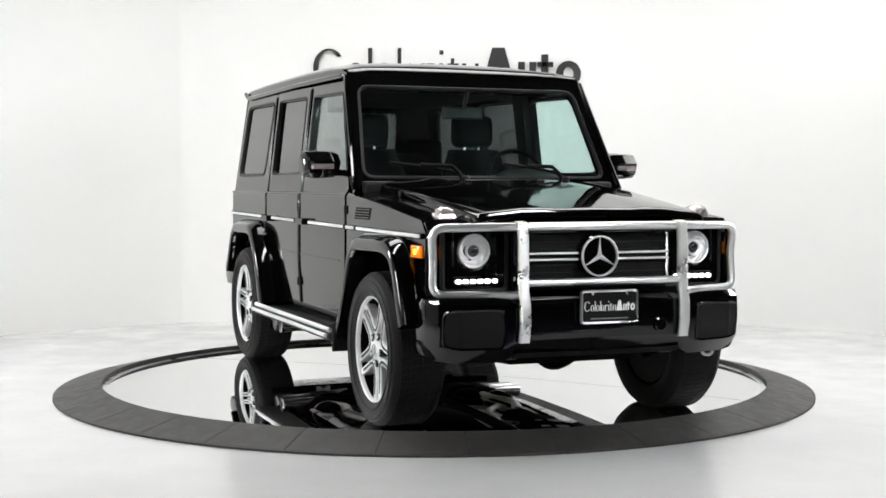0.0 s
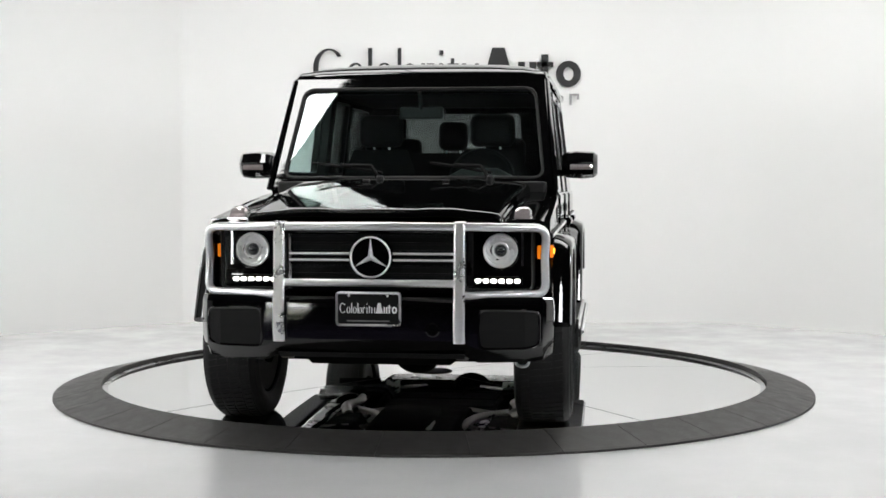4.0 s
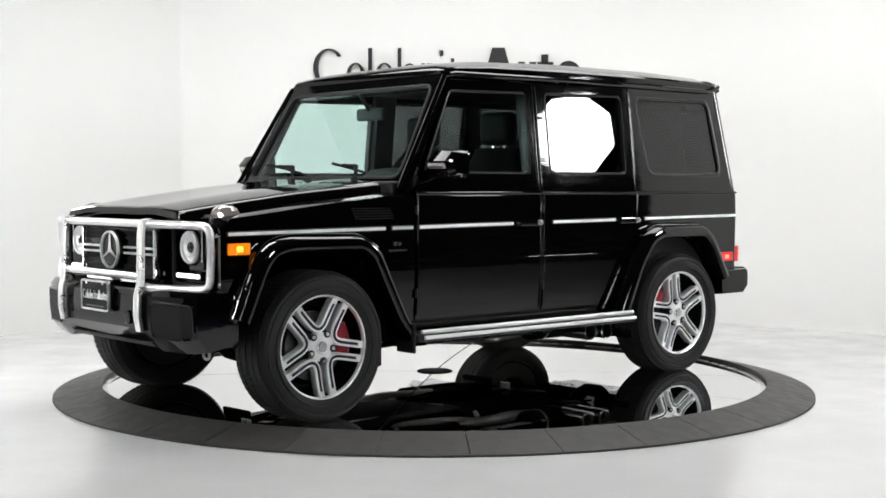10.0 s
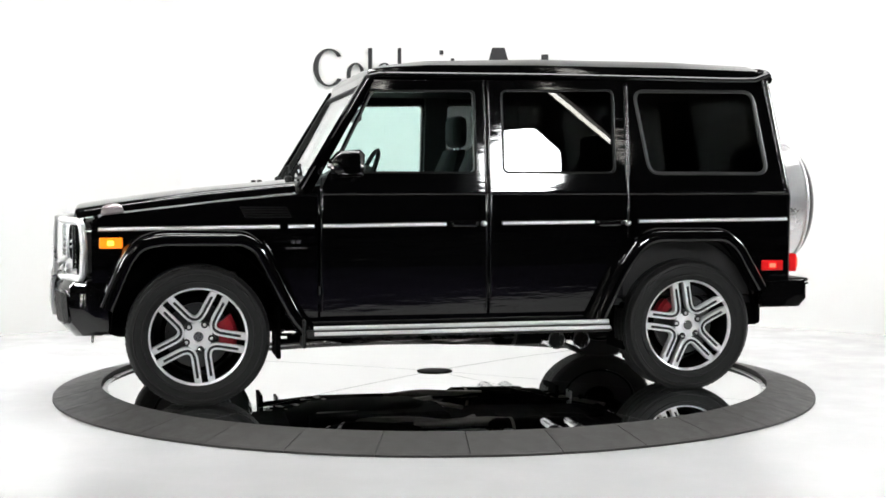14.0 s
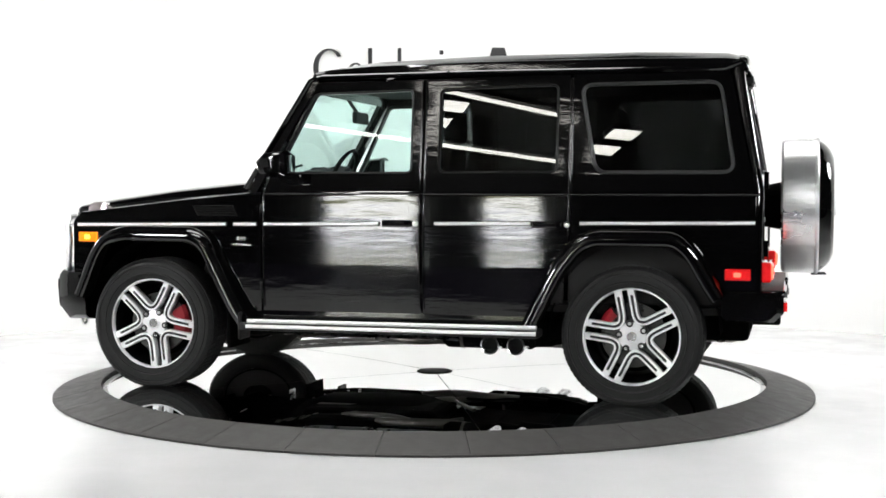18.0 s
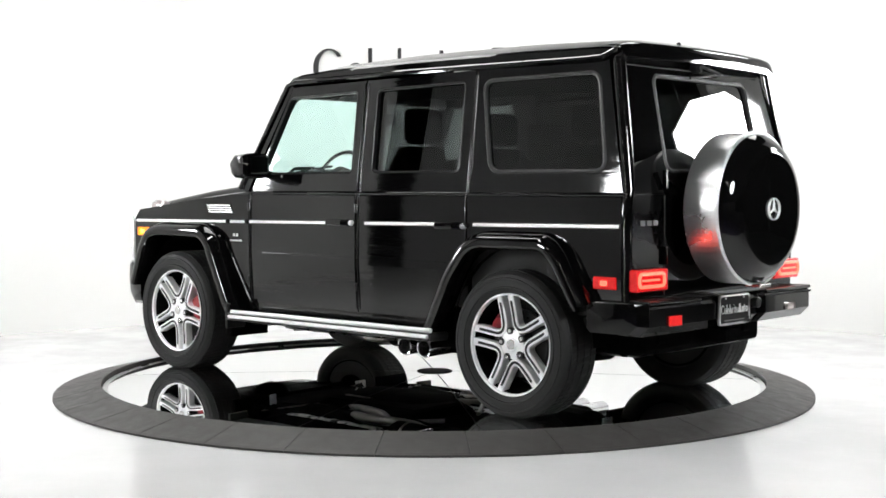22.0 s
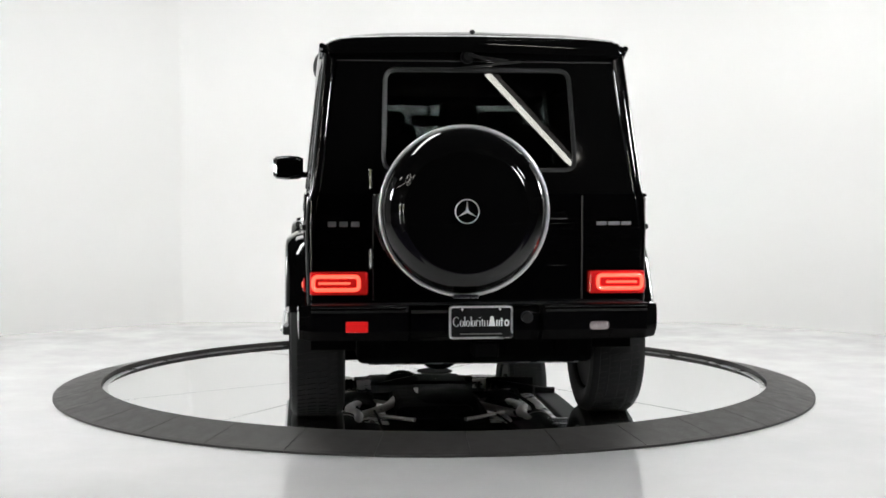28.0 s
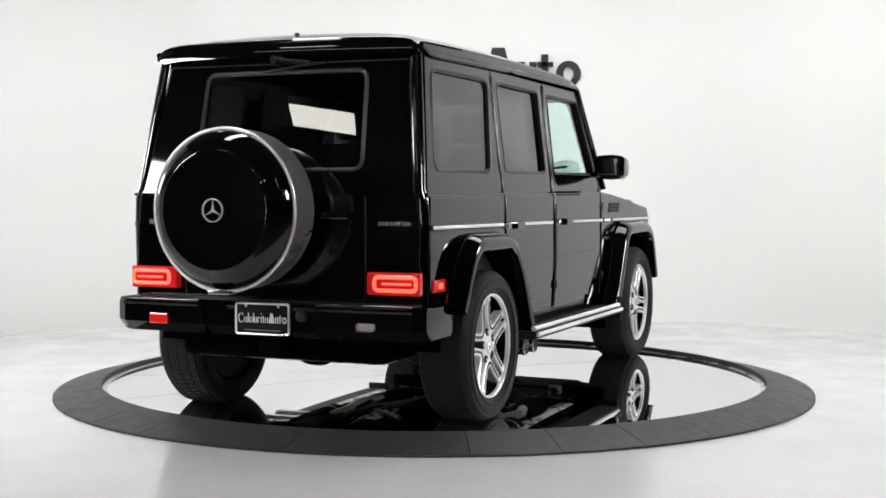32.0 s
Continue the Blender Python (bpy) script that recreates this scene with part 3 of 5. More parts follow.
def emblem(parent, x, y, z, r, s, depth=0.012):
    """A plain chrome ring with three tapered arms."""
    em = part("emblem", lathe([(r, -depth), (r, depth * 0.6), (r - r * 0.04, depth), (r - r * 0.085, depth * 0.6), (r - r * 0.085, -depth)], 48, "x", (0, 0, 0)), TRIM, parent, "round chrome emblem", smooth=35)
    em.matrix_basis = pose(x, y, z, 0, 0, 0 if s > 0 else 180)
    for k in range(3):
        a = math.pi / 2 + 2 * math.pi * k / 3
        u, w = Vector((0, math.cos(a), math.sin(a))), Vector((0, -math.sin(a), math.cos(a)))
        bm = bmesh.new()
        base = [w * r * 0.125 + u * r * 0.03, u * r * 0.94, w * r * -0.125 + u * r * 0.03, u * r * -0.06]
        lo = [bm.verts.new(q - Vector((depth * 0.5, 0, 0))) for q in base]
        ridge = bm.verts.new(Vector((depth * 1.1, 0, 0)))
        tip = bm.verts.new(u * r * 0.94 + Vector((depth * 0.3, 0, 0)))
        bm.faces.new(lo)
        bm.faces.new((lo[0], lo[1], tip, ridge))
        bm.faces.new((lo[1], lo[2], ridge, tip))
        bm.faces.new((lo[2], lo[3], ridge))
        bm.faces.new((lo[3], lo[0], ridge))
        part("arm", bm, TRIM, em)
    return em


def number_plate(x, yc, zc, s, suv, tilt=0.0):
    """A dealer plate: dark, with a thin silver frame and plain white shapes."""
    w, h = 0.146, 0.073
    pl = part("plate", box(-0.004, 0.004, -w, w, -h, h, 0.003, 1), PLATE, suv, "black dealer plate with white shapes in a silver frame")
    pl.matrix_basis = pose(x, yc, zc, 0, tilt, 0 if s > 0 else 180)
    loop = rounded([(-w, -h), (w, -h), (w, h), (-w, h)], 0.015)
    part("plate_frame", frame_strip(loop, 0.007, lambda a, b, d: (0.006 - d * 0.6, a, b), 0.006), STEEL, pl, "silver plate frame")
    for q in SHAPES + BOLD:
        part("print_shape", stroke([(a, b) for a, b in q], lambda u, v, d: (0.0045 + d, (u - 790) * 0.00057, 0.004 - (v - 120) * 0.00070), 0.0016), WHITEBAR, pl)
    part("print_line", box(0.0045, 0.0058, -0.10, 0.10, -0.058, -0.052), BADGE, pl)
    for sy in (-1, 1):
        part("screw", solid_lathe([(0.006, 0.004), (0.006, 0.008), (0.004, 0.009)], 10, "x", (0, sy * 0.09, 0.062)), STEEL, pl)
    return pl


def build_wheel(x, s, front, suv, yc=0.775, start=90.0):
    """A wheel: tyre, machined five double-spoke rim, disc and red caliper. The outer side is +y before mirroring."""
    wh = tagged(new("wheel"), "", "")
    wh.parent = suv
    wh.matrix_basis = pose(x, s * yc, 0.3865, 0, 0, 0 if s > 0 else 180)
    R, W = 0.3862, 0.140
    prof = [(0.268, -W * 0.86), (0.30, -W * 0.97), (0.335, -W), (0.365, -W * 0.93), (R - 0.006, -W * 0.80), (R, -W * 0.66), (R, W * 0.66), (R - 0.006, W * 0.80), (0.365, W * 0.93), (0.335, W), (0.30, W * 0.97), (0.268, W * 0.86)]
    part("tyre", lathe(prof, 72), RUBBER, wh, "black road tyre", smooth=30)
    # tread: circumferential grooves and blocks as raised strips
    tb = bmesh.new()
    for k in range(72):
        a0, a1 = 2 * math.pi * k / 72, 2 * math.pi * (k + 0.78) / 72
        for y0, y1, sh in ((-0.100, -0.062, 0.02), (-0.050, -0.006, 0.0), (0.006, 0.050, 0.01), (0.062, 0.100, 0.03)):
            vs = []
            for r in (R - 0.002, R + 0.0032):
                for a, y in ((a0, y0), (a1, y0), (a1 + 0.02, y1), (a0 + 0.02, y1)):
                    vs.append(tb.verts.new((r * math.cos(a + sh), y, r * math.sin(a + sh))))
            for f in ((4, 5, 6, 7), (0, 1, 5, 4), (1, 2, 6, 5), (2, 3, 7, 6), (3, 0, 4, 7)):
                tb.faces.new([vs[i] for i in f])
    tagged(part("tread", tb, RUBBER, wh), kind="stuff")
    for r in (0.300, 0.345):
        part("sidewall_ring", lathe([(r - 0.003, W * 0.975), (r - 0.001, W * 1.012), (r + 0.003, W * 1.012), (r + 0.005, W * 0.975)], 60), RUBBER, wh)
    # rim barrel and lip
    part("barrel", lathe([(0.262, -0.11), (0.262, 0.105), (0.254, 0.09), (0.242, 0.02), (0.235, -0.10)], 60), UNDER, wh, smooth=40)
    part("rim_lip", lathe([(0.2695, 0.104), (0.270, 0.119), (0.265, 0.123), (0.258, 0.118), (0.255, 0.100), (0.262, 0.094)], 72), ALLOY, wh, "machined silver rim edge", smooth=40)
    # five V-shaped spokes: each runs down one arm, round the window's foot and up the next arm
    c36, s36, off = math.cos(math.pi / 5), math.sin(math.pi / 5), 0.0365
    down = [(r * c36 + off * s36, -r * s36 + off * c36) for r in (0.258, 0.225, 0.185, 0.150)]
    foot = Vector((off / s36, 0.0))
    a0, a1 = foot + Vector((c36, -s36)) * 0.078, foot + Vector((c36, s36)) * 0.078
    bend = [tuple((a0 * (1 - f) + foot * f) * (1 - f) + (foot * (1 - f) + a1 * f) * f) for f in [k / 12 for k in range(13)]]
    path = down + bend + [(x, -y) for x, y in reversed(down)]
    for k in range(5):
        b = radians(start + 36) + 2 * math.pi * k / 5

        def ribbon(rows, cb=math.cos(b), sb=math.sin(b)):
            """Turns a strip's cross-sections along the path into the wheel's plane."""
            out = []
            for i, (x, y) in rows[1]:
                p, q = Vector(path[max(0, i - 1)]), Vector(path[min(len(path) - 1, i + 1)])
                t = (q - p).normalized()
                n = Vector((-t.y, t.x))
                r = math.hypot(x, y)
                h = 0.0995 + max(0, r - 0.17) * 0.10
                out.append([((x + n.x * d) * cb - (y + n.y * d) * sb, h + dy, (x + n.x * d) * sb + (y + n.y * d) * cb) for d, dy in rows[0]])
            return out
        idx = list(enumerate(path))
        sp = part("spoke", loft(ribbon((((-0.0195, -0.05), (-0.0195, -0.005), (-0.0155, 0), (0.0155, 0), (0.0195, -0.005), (0.0195, -0.05)), idx))), ALLOY, wh, "machined silver spoke")
        part("groove", loft(ribbon((((-0.0070, -0.003), (-0.0070, 0.0012), (0.0070, 0.0012), (0.0070, -0.003)), idx[1:-1]))), GROOVE, sp)
    part("hub_cap", solid_lathe([(0.078, 0.05), (0.076, 0.096), (0.060, 0.0985), (0.040, 0.103), (0.034, 0.110)], 36), ALLOY, wh, smooth=35)
    part("centre_badge", solid_lathe([(0.028, 0.110), (0.026, 0.1125)], 24), SILVER, wh)
    for k in range(5):
        a = radians(start) + 2 * math.pi * k / 5
        q = (0.072 * math.cos(a), 0, 0.072 * math.sin(a))
        bolt = part("wheel_bolt", solid_lathe([(0.019, 0.06), (0.019, 0.1030), (0.0175, 0.1035)], 16, "y", q), RINGDARK, wh)
        part("bolt_head", solid_lathe([(0.0105, 0.10), (0.0105, 0.1075), (0.008, 0.109)], 6, "y", q), STEEL, bolt)
    part("brake_disc", lathe([(0.178, 0.005), (0.178, 0.03), (0.09, 0.03), (0.085, 0.06), (0.07, 0.06), (0.07, 0.005)], 48), DISCM, wh)
    part("backing_plate", lathe([(0.205, -0.035), (0.205, -0.025), (0.08, -0.02), (0.08, -0.035)], 40), UNDER, wh)
    part("inner_cover", lathe([(0.250, -0.105), (0.250, -0.098), (0.10, -0.085), (0.10, -0.105)], 40), RINGDARK, wh)
    part("hub", solid_lathe([(0.11, -0.12), (0.11, 0.004), (0.07, 0.05)], 24), UNDER, wh)
    # caliper towards the vehicle's middle for the front wheel, towards its front for the rear wheel
    a0 = (math.pi - 0.12 if front else 0.62) if s > 0 else (0.12 if front else math.pi - 0.62)
    rows = []
    for q in range(7):
        a = a0 + (-0.45 + 0.9 * q / 6) * (1 if front else 0.62)
        r0, r1 = (0.115, 0.212) if front else (0.135, 0.196)
        c, si = math.cos(a), math.sin(a)
        rows.append([(r * c, y, r * si) for r, y in ((r0, 0.0), (r0, 0.062), (r0 + 0.02, 0.072), (r1 - 0.02, 0.072), (r1, 0.055), (r1, 0.0))])
    part("brake_caliper", loft(rows), RED, wh, "red brake caliper", smooth=40)
    return wh


def build_seat(x, y, w, suv, rear=False):
    seat = part("seat", box(x - 0.25, x + 0.27, y - w, y + w, 0.72, 0.90, 0.05, 3), LEATHER, suv, "black leather seat", smooth=40)
    rows = []
    for f, dx, dw, th in ((0.0, 0.0, 0.96, 0.15), (0.3, -0.05, 1.0, 0.15), (0.75, -0.12, 0.92, 0.12), (1.0, -0.16, 0.7, 0.08)):
        z = 0.86 + 0.58 * f
        xx = x - 0.15 + dx
        rows.append([(xx + a * th, y + b * w * dw, z) for a, b in ((0.5, -0.75), (0.15, -1), (-0.5, -0.9), (-0.5, 0.9), (0.15, 1), (0.5, 0.75))])
    part("backrest", loft(rows), LEATHER, seat, smooth=50)
    hx = x - 0.325
    for yy in ([y] if not rear else [y - w * 0.6, y, y + w * 0.6]):
        hw = 0.105 if rear and yy == y else 0.145
        dz = -0.12 if rear and yy != y else 0.0
        part("headrest", box(hx - 0.05, hx + 0.05, yy - hw, yy + hw, 1.455 + dz, 1.665 + dz, 0.05, 3), LEATHER, seat, smooth=40)
        for d in (-0.05, 0.05):
            part("headrest_post", tube([(hx, yy + d, 1.40), (hx, yy + d, 1.48)], 0.007, 8), STEEL, seat)
    return seat


def build_suv():
    suv = empty("suv", "glossy black boxy off-road car with chrome front guard", "car")

    # --- sides: fender, two doors, rear quarter, each with its glass and trim
    def side(s):
        fender = side_panel("fender", [(0.762, 0.47), (0.762, 1.170), (1.30, 1.118), (1.93, 1.045), (1.985, 0.985), (1.985, 0.64), (1.90, 0.60), (1.80, 0.76), (1.72, 0.885), (1.60, 0.925), (1.17, 0.925), (1.08, 0.865), (0.99, 0.66), (0.90, 0.47)], None, s, suv)
        trim_strip(1.952, 0.972, s, fender)
        trim_strip(0.931, 0.781, s, fender)
        # side indicator
        ind = part("side_indicator", box(1.822, 1.945, s * 0.820, s * 0.842, 0.868, 0.926, 0.006, 2), ORANGE, suv, "lit orange side indicator")
        part("bulb", box(1.868, 1.902, s * 0.8425, s * 0.845, 0.884, 0.910, 0.004, 1), ORANGEHOT, ind)
        part("small_marker", box(1.800, 1.826, s * 0.845, s * 0.885, 0.824, 0.842, 0.005, 1), REDDIM, suv, "small red side reflector with an added faint glow")
        # badge bars
        part("badge_bar", box(0.822, 0.945, s * 0.827, s * 0.832, 0.855, 0.866), SILVER, fender)
        part("badge_bar", box(0.858, 0.882, s * 0.827, s * 0.832, 0.886, 0.906), SILVER, fender)
        part("badge_bar", box(0.888, 0.912, s * 0.827, s * 0.832, 0.886, 0.906), SILVER, fender)
        # air louvre above the trim
        lou = part("air_louvre", loft([[(x + 0.030 * h, s * y, 1.030 + 0.062 * h) for y, h in ((0.815, 0), (0.8295, 0), (0.8295, 1), (0.815, 1))] for x in (0.905, 1.165)]), WIPERM, fender, "black side air louvre")
        for k in range(4):
            z = 1.037 + 0.014 * k
            part("louvre_slat", loft([[(x + 0.030 * (z - 1.03) / 0.062, s * (0.828 + d), z + h) for d, h in ((0, 0), (0.005, 0.001), (0.004, 0.005), (0, 0.007))] for x in (0.915, 1.155)]), GLOSSBLACK, lou)
        fd = side_panel("front_door", [(0.748, 0.475), (0.748, 1.175), (0.428, 1.805), (-0.213, 1.815), (-0.213, 0.475)], FRONT_GLASS, s, suv)
        part("window_pane", sheet(rounded([(0.69, 1.275), (0.445, 1.752), (-0.14, 1.764), (-0.14, 1.275)], 0.03), [], side_place(s, -0.021), 0.004), GLASS, fd, "clear side window")
        part("window_seal", frame_strip(FRONT_GLASS, 0.010, side_place(s), 0.004, 0.040), DOORSEAL, fd)
        trim_strip(0.739, 0.027, s, fd)
        door_handle(-0.075, s, fd)
        rd = side_panel("rear_door", [(-0.229, 0.475), (-0.229, 1.815), (-1.062, 1.829), (-1.062, 0.90), (-0.99, 0.70), (-0.885, 0.475)], REAR_GLASS, s, suv)
        part("window_pane", sheet(rounded([(-0.31, 1.277), (-0.31, 1.765), (-1.0, 1.778), (-1.0, 1.277)], 0.035), [], side_place(s, -0.021), 0.004), PRIVACY, rd, "dark privacy-tinted side window")
        part("window_seal", frame_strip(REAR_GLASS, 0.010, side_place(s), 0.004, 0.040), DOORSEAL, rd)
        trim_strip(-0.297, -0.857, s, rd)
        door_handle(-0.945, s, rd)
        rq = side_panel("rear_quarter", [(-1.078, 0.905), (-1.078, 1.829), (-1.930, 1.845), (-2.072, 1.170), (-2.079, 0.60), (-1.86, 0.60), (-1.79, 0.76), (-1.72, 0.885), (-1.66, 0.925), (-1.20, 0.925), (-1.13, 0.885)], QUARTER_GLASS, s, suv)
        part("window_pane", sheet(rounded([(-1.205, 1.278), (-1.12, 1.772), (-1.885, 1.778), (-1.965, 1.278)], 0.06, 7), [], side_place(s, -0.012), 0.004), PRIVACY, rq, "dark privacy-tinted quarter window")
        part("window_seal", frame_strip(QUARTER_GLASS, 0.018, side_place(s), 0.007), SEAL, rq, "grey rubber window seal")
        trim_strip(-1.127, -2.076, s, rq)
        mk = part("side_marker", box(-2.052, -1.915, s * 0.815, s * 0.838, 0.700, 0.762, 0.006, 2), REDLENS, suv, "lit red side marker lamp")
        part("bulb", box(-2.002, -1.962, s * 0.8385, s * 0.841, 0.718, 0.744, 0.004, 1), REDGLOW, mk)
        # crease bead under the windows and a lower door bead
        part("beltline_bead", loft([[(x, s * (half_width(1.16) + d), 1.163 + h) for d, h in ((-0.01, -0.008), (0.004, -0.006), (0.006, 0.0), (0.003, 0.006), (-0.01, 0.009))] for x in (0.74, -2.10)]), PAINT, suv)
        part("door_bead", loft([[(x, s * (half_width(0.79) + d), 0.790 + h) for d, h in ((-0.01, -0.006), (0.004, -0.003), (0.004, 0.003), (-0.01, 0.006))] for x in (0.62, -0.92)]), PAINT, suv)
        # rounded door edges
        for x, z0 in ((0.740, 0.50), (-0.2085, 0.49), (-0.2335, 0.49), (-1.0665, 0.93), (-1.0775, 1.27)):
            zs = (z0, 0.75, 1.0, 1.15, 1.175, 1.27) if z0 < 1 else (z0,)
            top = 1.19 if x > 0 else 1.80
            part("door_edge", tube([(x, s * (half_width(z) + 0.001), z) for z in zs if z0 <= z < top] + [(x, s * (half_width(top) + 0.001), top)], 0.0065, 8), PAINT, suv, smooth=60)
        # exposed hinges
        for x in (0.755, -0.221):
            for z in (0.62, 1.075):
                part("door_hinge", tube([(x, s * 0.833, z - 0.024), (x, s * 0.833, z + 0.024)], 0.0075, 10), PLASTIC, suv)
        # pillars between and behind the panes
        part("pillar", loft([[(x0, s * (half_width(z) - 0.042), z), (x0, s * (half_width(z) - 0.09), z), (x1, s * (half_width(z) - 0.09), z), (x1, s * (half_width(z) - 0.042), z)] for z in (0.5, 1.17, 1.82) for x0, x1 in ((-0.16, -0.31),)]), DASH, suv)
        # flares
        arch_flare(arc_path([(1.905, 0.545), (1.80, 0.80), (1.735, 0.885), (1.62, 0.912), (1.17, 0.908), (1.09, 0.86), (1.0, 0.68), (0.90, 0.485), (0.83, 0.39)], 0.07), s, suv)
        arch_flare(arc_path([(-0.86, 0.42), (-1.01, 0.73), (-1.12, 0.872), (-1.21, 0.912), (-1.655, 0.912), (-1.74, 0.84), (-1.825, 0.69), (-1.88, 0.60)], 0.07), s, suv)
        # wheel housings
        for cx in (1.425, -1.425):
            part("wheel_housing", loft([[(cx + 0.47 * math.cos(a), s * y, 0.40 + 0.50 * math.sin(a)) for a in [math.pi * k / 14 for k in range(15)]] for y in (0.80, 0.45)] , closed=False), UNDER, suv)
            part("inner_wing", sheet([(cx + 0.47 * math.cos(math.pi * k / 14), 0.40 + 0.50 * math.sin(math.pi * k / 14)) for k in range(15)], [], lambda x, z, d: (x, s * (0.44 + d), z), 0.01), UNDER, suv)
        # running board
        rb = part("running_board", box(-0.92, 0.845, min(s * 0.80, s * 0.955), max(s * 0.80, s * 0.955), 0.366, 0.412, 0.012, 2), PLASTIC, suv, "black running board with chrome rails")
        part("chrome_rail", tube([(0.80, s * 0.935, 0.420), (-0.91, s * 0.935, 0.425)], 0.013, 10), TRIM, rb)
        part("chrome_rail", tube([(0.80, s * 0.958, 0.392), (-0.91, s * 0.958, 0.394)], 0.011, 10), TRIM, rb)
        for k in range(5):
            part("tread_rib", box(-0.88, 0.80, min(s * (0.835 + 0.018 * k), s * (0.841 + 0.018 * k)), max(s * (0.835 + 0.018 * k), s * (0.841 + 0.018 * k)), 0.412, 0.4155), PLASTIC, rb)
        part("mud_flap", box(0.842, 0.862, min(s * 0.79, s * 0.94), max(s * 0.79, s * 0.94), 0.31, 0.47, 0.006, 1), PLASTIC, suv).matrix_basis = pose(0, 0, 0)
        part("sill", box(-0.90, 0.90, min(s * 0.74, s * 0.808), max(s * 0.74, s * 0.808), 0.40, 0.50, 0.01, 1), PAINT, suv)
        # twin exhaust tips
        for x in (-0.625, -0.775):
            ex = part("exhaust_tip", lathe([(0.047, s * 0.62), (0.050, s * 0.80), (0.053, s * 0.845), (0.045, s * 0.848), (0.041, s * 0.80), (0.041, s * 0.62)], 28, "y", (x, 0, 0.312)), CHROME, suv, "polished exhaust tip", smooth=40)
            part("exhaust_bore", solid_lathe([(0.042, s * 0.66), (0.042, s * 0.70)], 20, "y", (x, 0, 0.312)), RINGDARK, ex)
        # door mirror
        mi = part("door_mirror", loft([[(0.595 + a * k, s * yy, 1.330 + h * 1.08 * k2) for a, h in ((0.10, -0.045), (0.12, 0.01), (0.07, 0.058), (-0.05, 0.068), (-0.065, 0.05), (-0.065, -0.062), (-0.03, -0.072), (0.06, -0.070))] for yy, k, k2 in ((0.838, 0.75, 0.80), (0.87, 0.95, 1.0), (0.95, 1.05, 1.06), (1.015, 0.95, 0.98), (1.037, 0.62, 0.74))]), PAINT, suv, "black door mirror with a silver indicator strip", smooth=38)
        part("mirror_glass", box(0.5255, 0.531, min(s * 0.868, s * 0.998), max(s * 0.868, s * 0.998), 1.279, 1.382), mat_mirror, mi, "silvered mirror glass")
        part("mirror_indicator", loft([[(0.598 + a, s * yy, 1.314 + h) for a, h in ((0.116 - d, -0.014), (0.126 - d, 0.0), (0.122 - d, 0.014), (0.08 - d, 0.0))] for yy, d in ((0.885, 0.003), (0.95, 0.0), (1.0, 0.008), (1.02, 0.035))]), CLEARLENS, mi)
        part("mirror_arm", box(0.575, 0.665, min(s * 0.78, s * 0.87), max(s * 0.78, s * 0.87), 1.262, 1.30, 0.012, 2), GLOSSBLACK, mi)
        # roof gutter
        part("roof_gutter", tube([(0.86, s * 0.812, 1.19), (0.475, s * 0.742, 1.822), (0.40, s * 0.745, 1.838), (-0.6, s * 0.748, 1.846), (-1.80, s * 0.747, 1.842), (-1.90, s * 0.745, 1.846), (-1.99, s * 0.742, 1.880)], 0.015, 8), PAINT, suv, smooth=40)
        # indicator on the fender top
        it = part("fender_indicator", loft([[(1.875 + a * k, s * (0.695 + b * k), z) for a, b in ((0.066, -0.040), (0.066, 0.040), (0.0, 0.050), (-0.066, 0.040), (-0.066, -0.040), (0.0, -0.050))] for z, k in ((1.050, 0.95), (1.074, 0.90), (1.096, 0.74), (1.108, 0.44))]), CLEARLENS, suv, "clear raised indicator lamp", smooth=45)
        part("lamp_base", box(1.800, 1.952, min(s * 0.645, s * 0.745), max(s * 0.645, s * 0.745), 1.030, 1.051, 0.004, 1), CHROME, it)
        # fender top
        part("fender_top", loft([[(x, s * 0.60, z - 0.01), (x, s * 0.665, z + 0.004), (x, s * 0.76, z + 0.004), (x, s * (half_width(z) - 0.012), z - 0.010), (x, s * (half_width(z) - 0.004), z - 0.035), (x, s * 0.60, z - 0.05)] for x, z in ((1.985, 1.01), (1.95, 1.045), (1.80, 1.066), (1.30, 1.125), (0.765, 1.178))]), PAINT, suv, smooth=30)
        build_wheel(1.425, s, True, suv, 0.782, 118.0)
        build_wheel(-1.425, s, False, suv, 0.768, 80.0)

    mat_mirror = mat("mirror_silver", (0.9, 0.9, 0.9), 0.01, 1.0)
    both(side)

    # --- hood
    rows = []
    for x, z, w in ((2.083, 1.040, 0.60), (2.084, 1.062, 0.60), (2.080, 1.074, 0.602), (2.070, 1.0805, 0.605), (2.060, 1.0825, 0.6055), (2.045, 1.0848, 0.606), (1.95, 1.099, 0.61), (1.80, 1.121, 0.615), (1.40, 1.174, 0.63), (0.86, 1.226, 0.66)):
        prof = [(0, z + 0.020), (0.20, z + 0.0185), (0.27, z + 0.022), (0.38, z + 0.021), (0.46, z + 0.012), (w - 0.06, z + 0.004), (w - 0.018, z - 0.003), (w - 0.003, z - 0.012), (w + 0.005, z - 0.024), (w + 0.012, z - 0.055)]
        line = [(x, -y, h) for y, h in reversed(prof[1:])] + [(x, y, h) for y, h in prof]
        rows.append(line)
    bm = loft(rows, closed=False)
    hood = part("hood", bm, PAINT, suv, smooth=28)
    for s in (-1, 1):
        part("washer_jet", box(1.02, 1.05, s * 0.22 - 0.02, s * 0.22 + 0.02, 1.228, 1.243, 0.005, 1), PLASTIC, hood)
    part("cowl", box(0.78, 0.87, -0.76, 0.76, 1.16, 1.232, 0.015, 2), PLASTIC, suv)

    # --- windscreen with its frame and wipers
    A0, A1 = Vector((0.845, 0, 1.185)), Vector((0.470, 0, 1.835))
